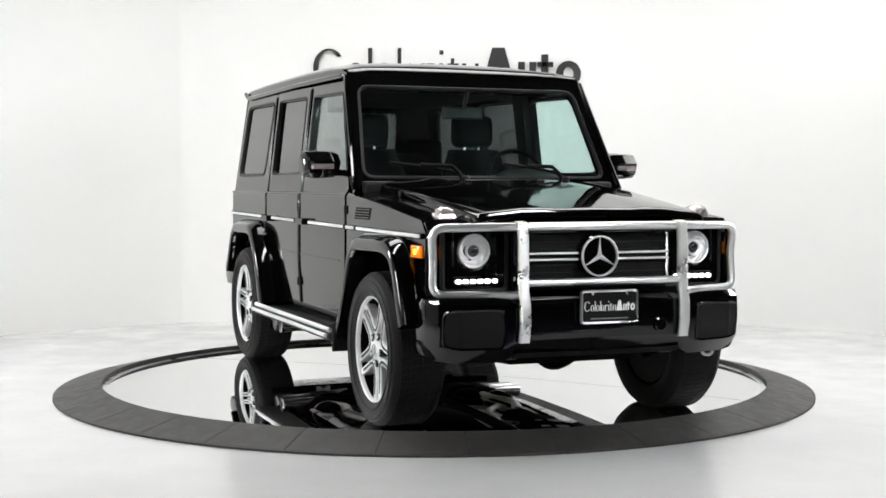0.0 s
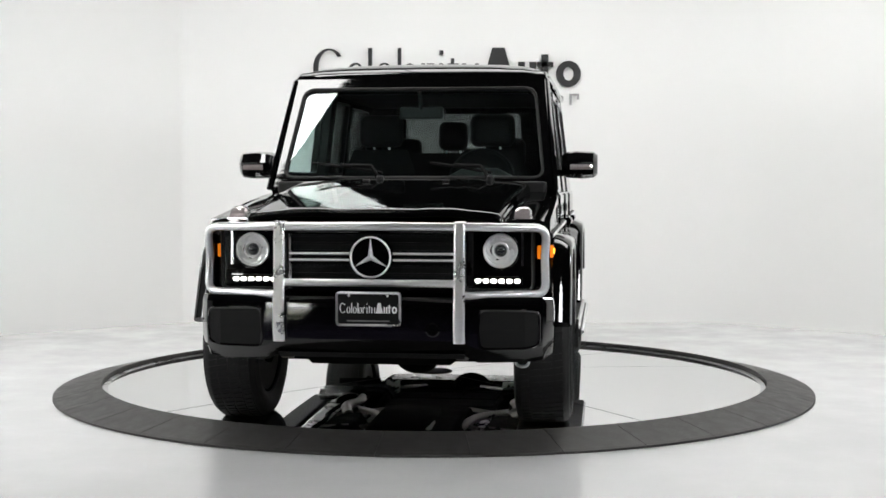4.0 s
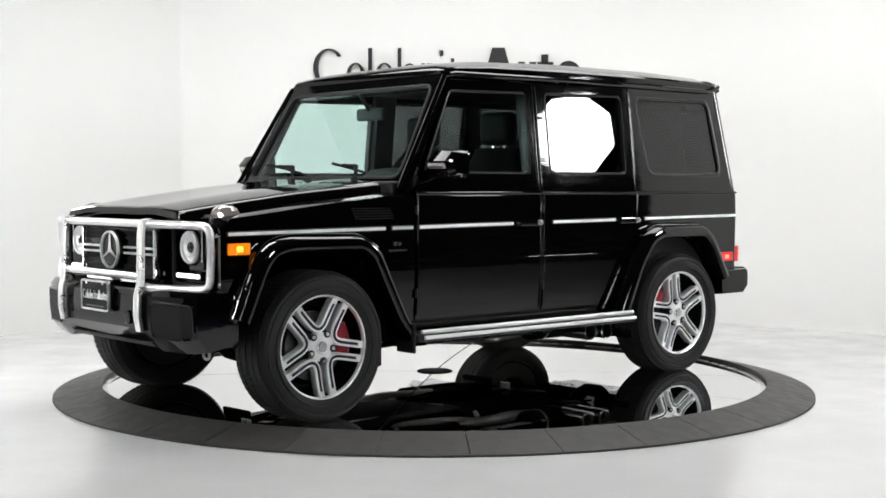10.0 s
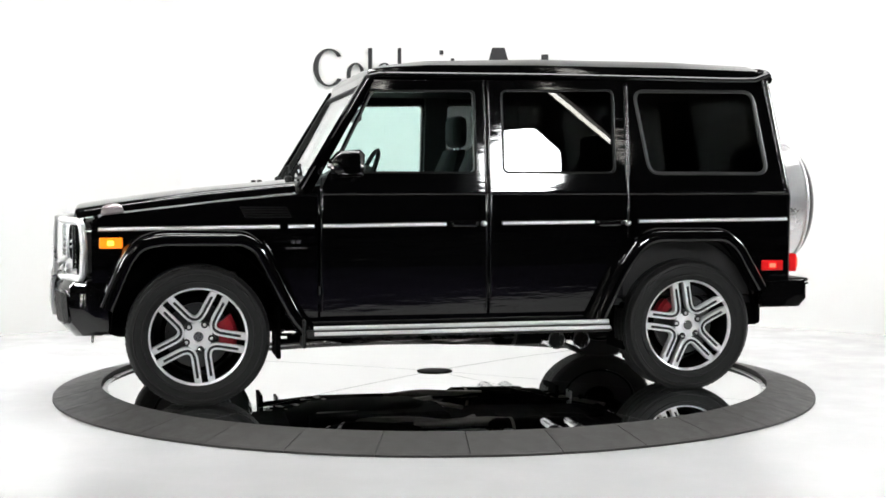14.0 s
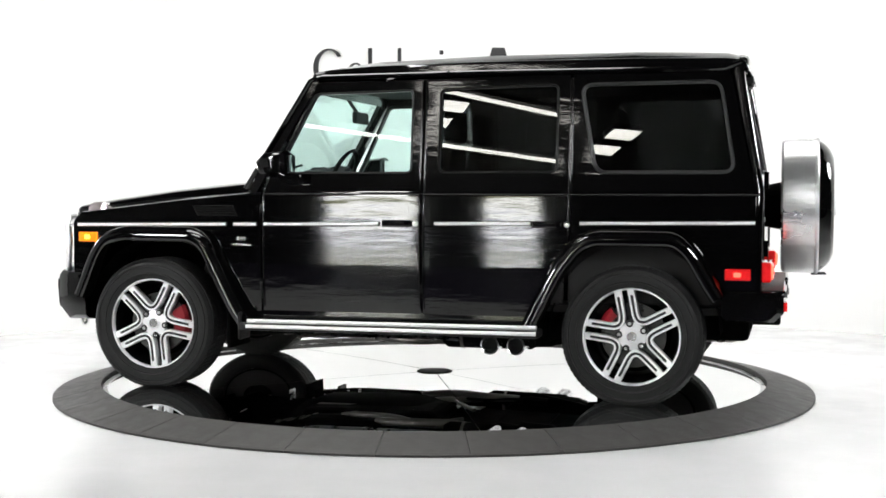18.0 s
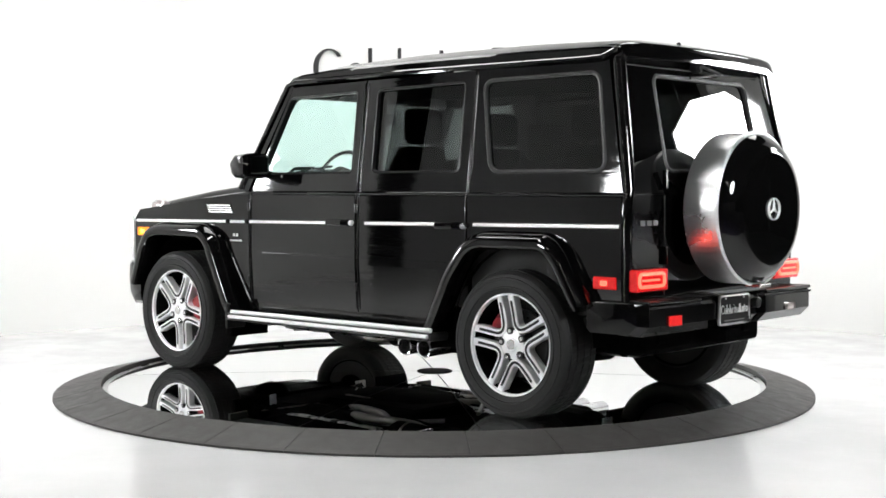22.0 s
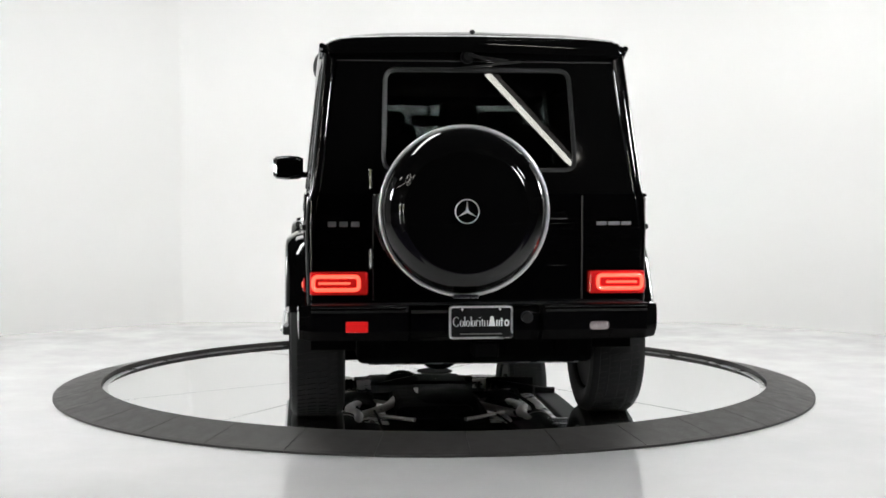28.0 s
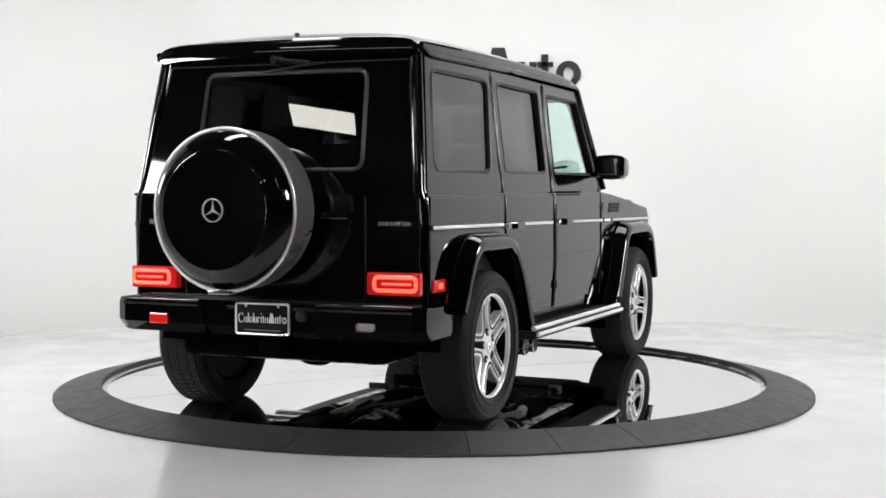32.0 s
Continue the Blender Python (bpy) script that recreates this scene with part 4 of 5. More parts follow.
    up = (A1 - A0).normalized()
    nrm = Vector((up.z, 0, -up.x))
    L = (A1 - A0).length

    def ws(u, v, d):
        q = A0 + up * v - nrm * d
        return (q.x, u, q.z)
    outer = [(-0.805, 0), (0.805, 0), (0.738, L), (-0.738, L)]
    hole = rounded([(-0.735, 0.085), (0.735, 0.085), (0.672, L - 0.075), (-0.672, L - 0.075)], 0.06)
    fr = part("windscreen_frame", sheet(outer, [hole], ws, 0.05), PAINT, suv)
    part("windscreen", sheet(rounded([(-0.75, 0.075), (0.75, 0.075), (0.686, L - 0.065), (-0.686, L - 0.065)], 0.05), [], lambda u, v, d: ws(u, v, d + 0.012), 0.005), GLASS, fr, "clear windscreen glass")
    part("windscreen_seal", frame_strip(hole, 0.016, ws, 0.005), PLASTIC, fr)
    for y0, y1 in ((-0.58, -0.14), (0.10, 0.48)):
        wi = part("wiper", tube([ws(y1 - 0.03, 0.02, -0.035), ws(y1 - 0.06, 0.080, -0.055), ws(y1 - 0.09, 0.125, -0.050), ws((y0 + y1) / 2 - 0.02, 0.140, -0.030)], 0.0115, 8), WIPERM, suv)
        part("wiper_blade", tube([ws(y0, 0.165, -0.018), ws((y0 + y1) / 2, 0.132, -0.022), ws(y1 - 0.03, 0.100, -0.018)], 0.0085, 6), WIPERM, wi)
        part("blade_clip", tube([ws((y0 + y1) / 2 - 0.05, 0.140, -0.034), ws((y0 + y1) / 2 + 0.02, 0.130, -0.034)], 0.013, 8), WIPERM, wi)
        part("wiper_pivot", solid_lathe([(0.022, 1.215), (0.022, 1.255), (0.015, 1.265)], 14, "z", (0.885, y1 - 0.03, 0)), PLASTIC, wi)

    # --- roof
    st = ((0.470, 1.835, 0.738, 0.0), (0.464, 1.856, 0.737, 0.006), (0.448, 1.868, 0.735, 0.012), (0.36, 1.882, 0.735, 0.030), (0.10, 1.898, 0.735, 0.054), (-0.56, 1.908, 0.735, 0.072), (-1.40, 1.908, 0.735, 0.074), (-1.90, 1.900, 0.735, 0.062), (-2.005, 1.888, 0.735, 0.042), (-2.020, 1.855, 0.735, 0.0))
    rows = []
    for x, z, w, c in st:
        prof = [(0, z + c), (0.25, z + c * 0.94), (0.45, z + c * 0.84), (0.60, z + c * 0.62), (w - 0.045, z + c * 0.14), (w - 0.014, z + c * 0.02), (w - 0.003, z - 0.012 if c else z), (w, z - 0.045 if c else z)]
        rows.append([(x, -y, h) for y, h in reversed(prof[1:])] + [(x, y, h) for y, h in prof])
    roof = part("roof", loft(rows, closed=False), PAINT, suv, smooth=32)
    part("antenna_fin", solid_lathe([(0.026, 1.935), (0.022, 1.950), (0.012, 1.974), (0.006, 1.978)], 14, "z", (-1.86, 0.0, 0)), PLASTIC, roof, smooth=45)
    part("headliner", box(-1.98, 0.44, -0.69, 0.69, 1.80, 1.815), LINER, suv)
    lip = ((0, 1.939), (0.40, 1.935), (0.60, 1.928), (0.68, 1.920), (0.722, 1.906), (0.742, 1.884), (0.746, 1.862), (0.72, 1.850), (0.60, 1.862), (0, 1.872))
    lip = [(-y, z) for y, z in reversed(lip[1:-1])] + [(y, z) for y, z in lip]
    rows = [[(x, y * k, z - d) for y, z in lip] for x, k, d in ((-1.975, 0.968, 0.0), (-2.005, 0.972, 0.003), (-2.020, 0.966, 0.010), (-2.026, 0.955, 0.020))]
    part("roof_lip", loft(rows), GLOSSBLACK, suv, smooth=30)

    # --- rear face
    B0, B1 = Vector((-2.116, 0, 1.165)), Vector((-1.970, 0, 1.855))
    bu = (B1 - B0).normalized()
    bn = Vector((-bu.z, 0, bu.x))
    H = (B1 - B0).length

    def rf(u, v, d):
        q = B0 + bu * v - bn * d
        return (q.x, u, q.z)
    rwin = rounded([(0.447, 0.128), (-0.470, 0.128), (-0.452, 0.612), (0.432, 0.612)], 0.05, 6)
    up_poly = [(0.772, 0.0), (0.701, H), (-0.701, H), (-0.772, 0.0)]
    td = part("rear_upper_panel", sheet(up_poly, [rwin], rf, 0.03), GLOSSBLACK, suv)
    part("rear_window", sheet(rounded([(0.455, 0.12), (-0.478, 0.12), (-0.46, 0.62), (0.44, 0.62)], 0.05), [], lambda u, v, d: rf(u, v, d + 0.007 + 0.009 * v), 0.005), PRIVACY, td, "dark privacy-tinted rear window")
    part("rear_window_seal", frame_strip(rwin, 0.019, rf, 0.008), SEAL, td, "grey rubber window seal")
    lo_poly = [(0.772, 0.0), (0.792, -0.16), (0.784, -0.565), (-0.784, -0.565), (-0.792, -0.16), (-0.772, 0.0)]
    lp = part("rear_lower_panel", sheet(lo_poly, [], lambda u, v, d: (-2.112 + d, u, 1.163 + v), 0.03), PAINT, suv)
    for s in (-1, 1):
        part("door_gap", box(-2.1145, -2.1105, s * 0.505 - 0.004, s * 0.505 + 0.004, 0.66, 1.16), RINGDARK, lp)
    part("rear_crease", loft([[(-2.112 + a, y, 1.165 + h) for a, h in ((0.01, -0.008), (-0.006, -0.004), (-0.006, 0.004), (0.01, 0.010))] for y in (-0.775, 0.775)]), PAINT, suv)
    part("panel_bead", loft([[(-2.112 + a, y, 1.022 + h) for a, h in ((0.01, -0.007), (-0.006, -0.003), (-0.006, 0.003), (0.01, 0.007))] for y in (-0.49, -0.26)]), PAINT, suv)
    part("panel_bead", loft([[(-2.112 + a, y, 0.82 + h) for a, h in ((0.01, -0.007), (-0.006, -0.003), (-0.006, 0.003), (0.01, 0.007))] for y in (-0.49, -0.24)]), PAINT, suv)
    part("rear_door_handle", box(-2.150, -2.113, -0.43, -0.28, 1.045, 1.085, 0.010, 2), GLOSSBLACK, suv)
    for z in (0.86, 1.24):
        part("rear_hinge", tube([(-2.122, 0.515, z - 0.045), (-2.122, 0.515, z + 0.045)], 0.014, 10), PAINT, suv)
    wp = part("rear_wiper", tube([rf(0.04, H - 0.022, -0.050), rf(-0.02, H - 0.040, -0.048), rf(-0.155, H - 0.052, -0.034)], 0.0085, 8), PLASTIC, suv, "black rear wiper at rest above the glass")
    part("wiper_blade", tube([rf(0.11, H - 0.088, -0.016), rf(0.0, H - 0.078, -0.024), rf(-0.12, H - 0.062, -0.026), rf(-0.22, H - 0.050, -0.016)], 0.0065, 6), PLASTIC, wp)
    part("wiper_hub", solid_lathe([(0.034, 0.0), (0.032, 0.035), (0.020, 0.052)], 18, "x"), WIPERM, wp).matrix_basis = pose(*rf(0.04, H - 0.024, -0.002), 0, 0, 180)
    # badges as plain bars
    for a in (0.72, 0.665, 0.61):
        part("badge_bar", box(-2.119, -2.113, a - 0.040, a, 1.012, 1.037, 0.002, 1), BADGE, lp)
    for a, b in ((-0.575, -0.625), (-0.632, -0.69), (-0.697, -0.745)):
        part("badge_bar", box(-2.119, -2.113, b, a, 1.018, 1.036, 0.002, 1), BADGE, lp)
    # upright corner beads
    for s in (-1, 1):
        part("corner_bead", tube([(-1.966, s * 0.699, 1.85), (-2.083, s * 0.772, 1.18), (-2.083, s * 0.786, 1.14), (-2.078, s * 0.793, 1.0), (-2.078, s * 0.785, 0.60)], 0.0345, 20), PAINT, suv, smooth=45)
        part("corner_seam", tube([(-2.108, s * 0.780, 1.16), (-2.110, s * 0.794, 0.98), (-2.110, s * 0.79, 0.815)], 0.007, 8), PAINT, suv, smooth=45)
    # tail lamps
    for s in (-1, 1):
        y0, y1 = sorted((s * 0.532, s * 0.806))
        tl = part("tail_lamp", box(-2.158, -2.108, y0, y1, 0.690, 0.800, 0.010, 2), REDLENS, suv, "lit red rectangular tail lamp")
        loop = rounded([(s * 0.575, 0.715), (s * 0.790, 0.715), (s * 0.790, 0.778), (s * 0.575, 0.778)], 0.022)
        part("light_loop", tube([(-2.160, y, z) for y, z in loop], 0.0095, 8, True), REDGLOW, tl, "glowing light loop")
        part("lamp_divider", box(-2.1625, -2.157, s * 0.69 - 0.075, s * 0.69 + 0.075, 0.741, 0.752), REDGLOW, tl)
    # rear bumper
    ring = lambda y, x0, x1, z0, z1: [(x0, y, z0 + 0.02), (x0 - 0.02, y, z0), (x1 + 0.05, y, z0), (x1, y, z0 + 0.05), (x1, y, z1 - 0.03), (x1 + 0.015, y, z1), (x0, y, z1)]
    rows = [ring(y, -1.90, x1, z0, z1) for y, x1, z0, z1 in ((0.865, -2.13, 0.488, 0.636), (0.858, -2.19, 0.482, 0.642), (0.80, -2.225, 0.476, 0.645), (0.345, -2.235, 0.474, 0.645), (0.33, -2.205, 0.470, 0.635), (-0.28, -2.205, 0.470, 0.635), (-0.295, -2.235, 0.474, 0.645), (-0.80, -2.225, 0.476, 0.645), (-0.858, -2.19, 0.482, 0.642), (-0.865, -2.13, 0.488, 0.636))]
    rb = part("rear_bumper", loft(rows), GLOSSBLACK, suv, "black steel rear bumper", smooth=25)
    part("bumper_top", box(-2.22, -1.93, -0.80, 0.80, 0.645, 0.650), PLASTIC, rb)
    part("bumper_groove", box(-2.2375, -2.22, 0.36, 0.80, 0.612, 0.622), PLASTIC, rb)
    part("bumper_groove", box(-2.2375, -2.22, -0.80, -0.31, 0.612, 0.622), PLASTIC, rb)
    for y0, y1 in ((0.355, 0.800), (-0.800, -0.305)):
        part("bumper_lip", tube([(-2.224 - 0.003 * (abs(y) < 0.6), y, 0.640) for y in (y0, (y0 + y1) / 2, y1)], 0.011, 10), GLOSSBLACK, rb, smooth=60)
    part("rear_fog_lamp", box(-2.243, -2.228, 0.535, 0.640, 0.520, 0.572, 0.006, 2), REDDIM, suv, "red rear fog lamp")
    part("reversing_lamp", box(-2.243, -2.228, -0.612, -0.518, 0.524, 0.566, 0.016, 3), CLEARLENS, suv, "clear reversing lamp")
    part("tow_socket", solid_lathe([(0.028, -2.20), (0.028, -2.235), (0.020, -2.24)], 18, "x", (0, -0.22, 0.585)), DISCM, suv)
    part("tow_hitch", box(-2.20, -1.95, -0.09, 0.03, 0.385, 0.465, 0.01, 1), UNDER, suv)
    number_plate(-2.214, 0.0, 0.562, -1, suv)
    # spare wheel in its cover
    sc = (0, 0.10, 1.092)
    sp = part("spare_wheel_cover", lathe([(0.372, -2.200), (0.384, -2.212), (0.386, -2.25), (0.386, -2.386), (0.30, -2.386), (0.30, -2.200)], 96, "x", sc), BAND, suv, "stainless steel spare wheel band", smooth=35)
    part("cover_rim", lathe([(0.386, -2.384), (0.393, -2.388), (0.395, -2.395), (0.3935, -2.402), (0.388, -2.4065), (0.382, -2.4065), (0.3775, -2.403), (0.376, -2.384)], 96, "x", sc), RIMM, sp, "chrome cover rim", smooth=40)
    part("cover_face", solid_lathe([(0.374, -2.390), (0.379, -2.403), (0.370, -2.420), (0.356, -2.440), (0.340, -2.456), (0.322, -2.469), (0.304, -2.478), (0.292, -2.482), (0.286, -2.4860), *[(0.28 - 0.03 * k, -2.4915 + (0.28 - 0.03 * k) ** 2 / 16) for k in range(9)]], 96, "x", sc), GLOSSBLACK, sp, "glossy black cover face", smooth=30)
    em = emblem(suv, -2.4960, 0.10, 1.092, 0.056, -1, 0.008)
    part("cover_latch", box(-2.4540, -2.37, 0.04, 0.16, 0.695, 0.712, 0.004, 1), CHROME, sp)
    part("spare_mount", solid_lathe([(0.14, -2.205), (0.12, -2.10)], 24, "x", sc), UNDER, suv)

    # --- front face
    part("front_panel", box(1.90, 1.985, -0.757, 0.757, 0.62, 1.03, 0.02, 2), PAINT, suv)
    gr = part("grille", box(1.98, 2.085, -0.415, 0.415, 0.70, 1.01, 0.02, 2), GLOSSBLACK, suv, "black grille with chrome slats")
    part("grille_mesh", box(2.084, 2.089, -0.385, 0.385, 0.735, 0.98), MESHBLACK, gr)
    for k in range(7):
        z = 0.750 + 0.036 * k
        part("grille_slat", box(2.087, 2.098, -0.385, 0.385, z, z + 0.012, 0.003, 1), MESHBLACK, gr)
    for z in (0.859, 0.889):
        part("chrome_slat", box(2.095, 2.122, -0.395, 0.395, z - 0.0055, z + 0.0055, 0.003, 1), TRIM, gr, "chrome grille slat")
    for s in (-1, 1):
        part("grille_upright", box(2.090, 2.108, s * 0.392 - 0.006, s * 0.392 + 0.006, 0.735, 0.985, 0.003, 1), CHROME, gr)
    part("grille_core", solid_lathe([(0.104, 2.08), (0.104, 2.135), (0.09, 2.140)], 36, "x", (0, 0.0, 0.874)), GLOSSBLACK, gr)
    emblem(suv, 2.148, 0.0, 0.874, 0.098, 1, 0.008)
    part("grille_top", box(1.98, 2.10, -0.43, 0.43, 0.985, 1.012, 0.008, 2), PAINT, suv)
    for s in (-1, 1):
        y0, y1 = sorted((s * 0.425, s * 0.758))
        hl = part("headlight", box(1.975, 2.005, y0, y1, 0.715, 1.012, 0.015, 2), GLOSSBLACK, suv, "square headlight unit with a round projector")
        c = (0, s * 0.597, 0.902)
        part("lamp_bezel", lathe([(0.079, 2.00), (0.082, 2.022), (0.079, 2.029), (0.073, 2.026), (0.070, 2.012), (0.070, 1.995)], 44, "x", c), TRIM, hl, "chrome lamp bezel", smooth=40)
        # faceted reflector bowl
        rnd = random.Random(5)
        fb = bmesh.new()
        rings = []
        for r, x in ((0.072, 2.013), (0.059, 2.010), (0.046, 2.007), (0.032, 2.004)):
            rings.append([fb.verts.new((x + rnd.uniform(-0.0035, 0.0035), c[1] + r * math.cos(2 * math.pi * (k + 0.5 * (r < 0.06)) / 18), c[2] + r * math.sin(2 * math.pi * (k + 0.5 * (r < 0.06)) / 18))) for k in range(18)])
        for ra, rb_ in zip(rings, rings[1:]):
            for k in range(18):
                fb.faces.new((ra[k], ra[(k + 1) % 18], rb_[(k + 1) % 18]))
                fb.faces.new((ra[k], rb_[(k + 1) % 18], rb_[k]))
        part("reflector_bowl", fb, BOWL, hl, "faceted silver reflector")
        part("projector_ring", lathe([(0.042, 2.000), (0.042, 2.014), (0.037, 2.018), (0.030, 2.014), (0.030, 2.000)], 36, "x", c), TRIM, hl, smooth=40)
        part("projector", solid_lathe([(0.030, 1.998), (0.029, 2.012), (0.024, 2.021), (0.016, 2.027), (0.008, 2.030)], 32, "x", c), LAMPGLASS, hl, "dark glass projector lens", smooth=50)
        part("headlight_glass", lathe([(0.092, 2.002), (0.092, 2.012), (0.086, 2.016), (0.085, 2.002)], 40, "x", c), GLOSSBLACK, hl)
        part("daytime_light", box(2.004, 2.020, s * 0.585 - 0.120, s * 0.585 + 0.120, 0.736, 0.784, 0.006, 1), GLOSSBLACK, hl)
        for k in range(6):
            y = s * 0.585 + (k - 2.5) * 0.037
            part("led_lamp", box(2.019, 2.025, y - 0.0145, y + 0.0145, 0.750, 0.770, 0.009, 2), LED, hl, "lit white daytime led")
        part("corner_panel", box(1.88, 1.940, min(s * 0.750, s * 0.815), max(s * 0.750, s * 0.815), 0.62, 1.03, 0.008, 1), GLOSSBLACK, suv)
        part("front_marker", box(1.940, 1.964, s * 0.777 - 0.010, s * 0.777 + 0.010, 0.862, 0.926, 0.005, 2), ORANGE, hl, "lit orange front marker lamp")
        # washer stalk and inner fins
        part("lamp_fin", box(2.004, 2.012, s * 0.70 - 0.006, s * 0.70 + 0.006, 0.83, 0.99), CHROME, hl)
        # surround of the headlight
        part("lamp_surround", frame_strip(rounded([(s * 0.43, 0.718), (s * 0.745, 0.718), (s * 0.745, 1.01), (s * 0.43, 1.01)], 0.03), 0.014, lambda y, z, d: (2.008 - d, y, z), 0.012), PLASTIC, hl)
    # front bumper
    def fring(y, x1, z0, z1, xb):
        return [(xb, y, z0), (x1 - 0.07, y, z0), (x1 - 0.012, y, z0 + 0.07), (x1, y, z0 + 0.16), (x1 - 0.005, y, z1 - 0.03), (x1 - 0.03, y, z1), (xb, y, z1)]
    sec = ((0.850, 1.97, 0.46, 0.660, 1.90), (0.842, 2.04, 0.42, 0.682, 1.90), (0.80, 2.105, 0.395, 0.69, 1.90), (0.72, 2.145, 0.385, 0.692, 1.90), (0.50, 2.190, 0.385, 0.692, 1.90), (0.43, 2.195, 0.42, 0.692, 1.90), (0.0, 2.215, 0.425, 0.692, 1.90))
    rows = [fring(*q) for q in sec] + [fring(-q[0], *q[1:]) for q in reversed(sec[:-1])]
    fb = part("front_bumper", loft(rows), PAINT, suv, "black painted front bumper", smooth=28)
    for s in (-1, 1):
        q = [(s * 0.515, 0.458), (s * 0.60, 0.458), (s * 0.72, 0.458), (s * 0.785, 0.47), (s * 0.785, 0.625), (s * 0.72, 0.632), (s * 0.60, 0.635), (s * 0.515, 0.635)]
        def xs(y, z):
            y = abs(y)
            for q0, q1 in zip(sec, sec[1:]):
                if q1[0] <= y <= q0[0]:
                    f = (y - q1[0]) / (q0[0] - q1[0])
                    x1, z0 = q1[1] + (q0[1] - q1[1]) * f, q1[2] + (q0[2] - q1[2]) * f
                    break
            if z < z0 + 0.07:
                return x1 - 0.012 - 0.058 * (z0 + 0.07 - z) / 0.07 + 0.005
            return x1 - 0.012 * max(0, (z0 + 0.16 - z) / 0.09) + 0.005
        rows = []
        for y, z0, z1 in ((0.515, 0.458, 0.635), (0.56, 0.458, 0.635), (0.64, 0.458, 0.634), (0.72, 0.458, 0.632), (0.755, 0.463, 0.629), (0.785, 0.47, 0.625)):
            col = [(xs(y, z) + 0.001, s * y, z) for z in (z0, 0.50, 0.545, 0.59, z1)]
            rows.append(col + [(col[-1][0] - 0.03, s * y, z1), (col[0][0] - 0.03, s * y, z0)])
        part("bumper_intake", loft(rows), MESHBLACK, fb, "dark plastic bumper insert")
        part("intake_rim", frame_strip(rounded(q, 0.03), 0.008, lambda y, z, d: (xs(y, z) - d, y, z), 0.005), GLOSSBLACK, fb)
        part("tow_eye_cover", solid_lathe([(0.035, 2.19), (0.035, 2.209), (0.028, 2.212)], 22, "x", (0, 0.30, 0.545)), GLOSSBLACK, fb) if s > 0 else None
    part("skid_lip", loft([[(x, y, z) for x, z in ((1.92, 0.40), (2.12, 0.40), (2.15, 0.425), (1.92, 0.43))] for y in (-0.44, 0.44)]), PLASTIC, suv)
    part("tow_loop", tube([(1.99, 0.70 + 0.03 * math.cos(2 * math.pi * k / 12), 0.372 + 0.02 * math.sin(2 * math.pi * k / 12)) for k in range(12)], 0.008, 6, True), STEEL, suv)
    number_plate(2.232, 0.005, 0.640, 1, suv)
    part("plate_holder", box(2.19, 2.227, -0.13, 0.14, 0.575, 0.700, 0.008, 1), PLASTIC, suv)
    # chrome front guard
    guard = part("front_guard", tube(arc3([(2.025, -0.805, 0.86), (2.035, -0.815, 1.012), (2.165, -0.46, 1.018), (2.185, 0.0, 1.020), (2.165, 0.46, 1.018), (2.035, 0.815, 1.012), (2.025, 0.805, 0.86)], 0.06), 0.0195, 12), GUARD, suv, "polished chrome tubular front guard", smooth=60)
    for s in (-1, 1):
        part("guard_hoop", tube(arc3([(2.025, s * 0.805, 0.88), (2.035, s * 0.812, 0.702), (2.165, s * 0.46, 0.700), (2.17, s * 0.43, 0.705)], 0.055), 0.019, 12), GUARD, guard, smooth=60)
        part("guard_stay", tube([(2.03, s * 0.81, 0.965), (1.97, s * 0.815, 0.965)], 0.012, 8), CHROME, guard)
        rows = [[(x + a, s * 0.423 + b, z) for a, b in ((-0.012, -0.025), (0.005, -0.026), (0.012, -0.017), (0.012, 0.017), (0.005, 0.026), (-0.012, 0.025))] for x, z in ((2.150, 1.044), (2.186, 1.036), (2.196, 0.95), (2.200, 0.72), (2.218, 0.66), (2.220, 0.56), (2.205, 0.482))]
        part("guard_post", loft(rows), POSTM, guard, "flat chrome guard post", smooth=35)
    part("guard_bar", tube([(2.185, -0.43, 0.757), (2.195, 0.43, 0.757)], 0.0175, 12), GUARD, guard, smooth=60)

    # --- interior
    build_seat(0.02, 0.36, 0.25, suv)
    build_seat(0.02, -0.36, 0.25, suv)
    build_seat(-0.92, 0.0, 0.62, suv, True)
    part("dashboard", loft([[(x, -0.72, z) for x, z in q] if e < 0 else [(x, 0.72, z) for x, z in q] for e in (-1, 1) for q in (((0.80, 0.85), (0.48, 0.85), (0.44, 1.05), (0.47, 1.20), (0.58, 1.235), (0.80, 1.20)),)]), DASH, suv, smooth=30)
    part("binnacle", loft([[(x, y, z) for y, z in ((0.16, 1.19), (0.18, 1.26 + h), (0.26, 1.30 + h), (0.46, 1.30 + h), (0.54, 1.26 + h), (0.56, 1.19))] for x, h in ((0.47, 0.0), (0.50, 0.012), (0.62, 0.0), (0.70, -0.05))]), DASH, suv, "hooded instrument binnacle", smooth=30)
    sw = part("steering_wheel", lathe([(0.185, -0.014), (0.199, 0.0), (0.185, 0.014), (0.171, 0.0)], 40, "x"), LEATHER, suv, smooth=60)
    sw.matrix_basis = pose(0.42, 0.36, 1.25, 0, -24, 0)
    part("wheel_hub", solid_lathe([(0.085, -0.02), (0.075, 0.03)], 24, "x"), DASH, sw)
    for a in (0, math.pi, -math.pi / 2):
        part("wheel_spoke", tube([(0.0, 0.05 * math.cos(a), 0.05 * math.sin(a)), (0.0, 0.18 * math.cos(a), 0.18 * math.sin(a))], 0.024, 8), DASH, sw)
    part("rear_view_mirror", box(0.40, 0.43, -0.13, 0.13, 1.60, 1.675, 0.012, 2), DASH, suv)
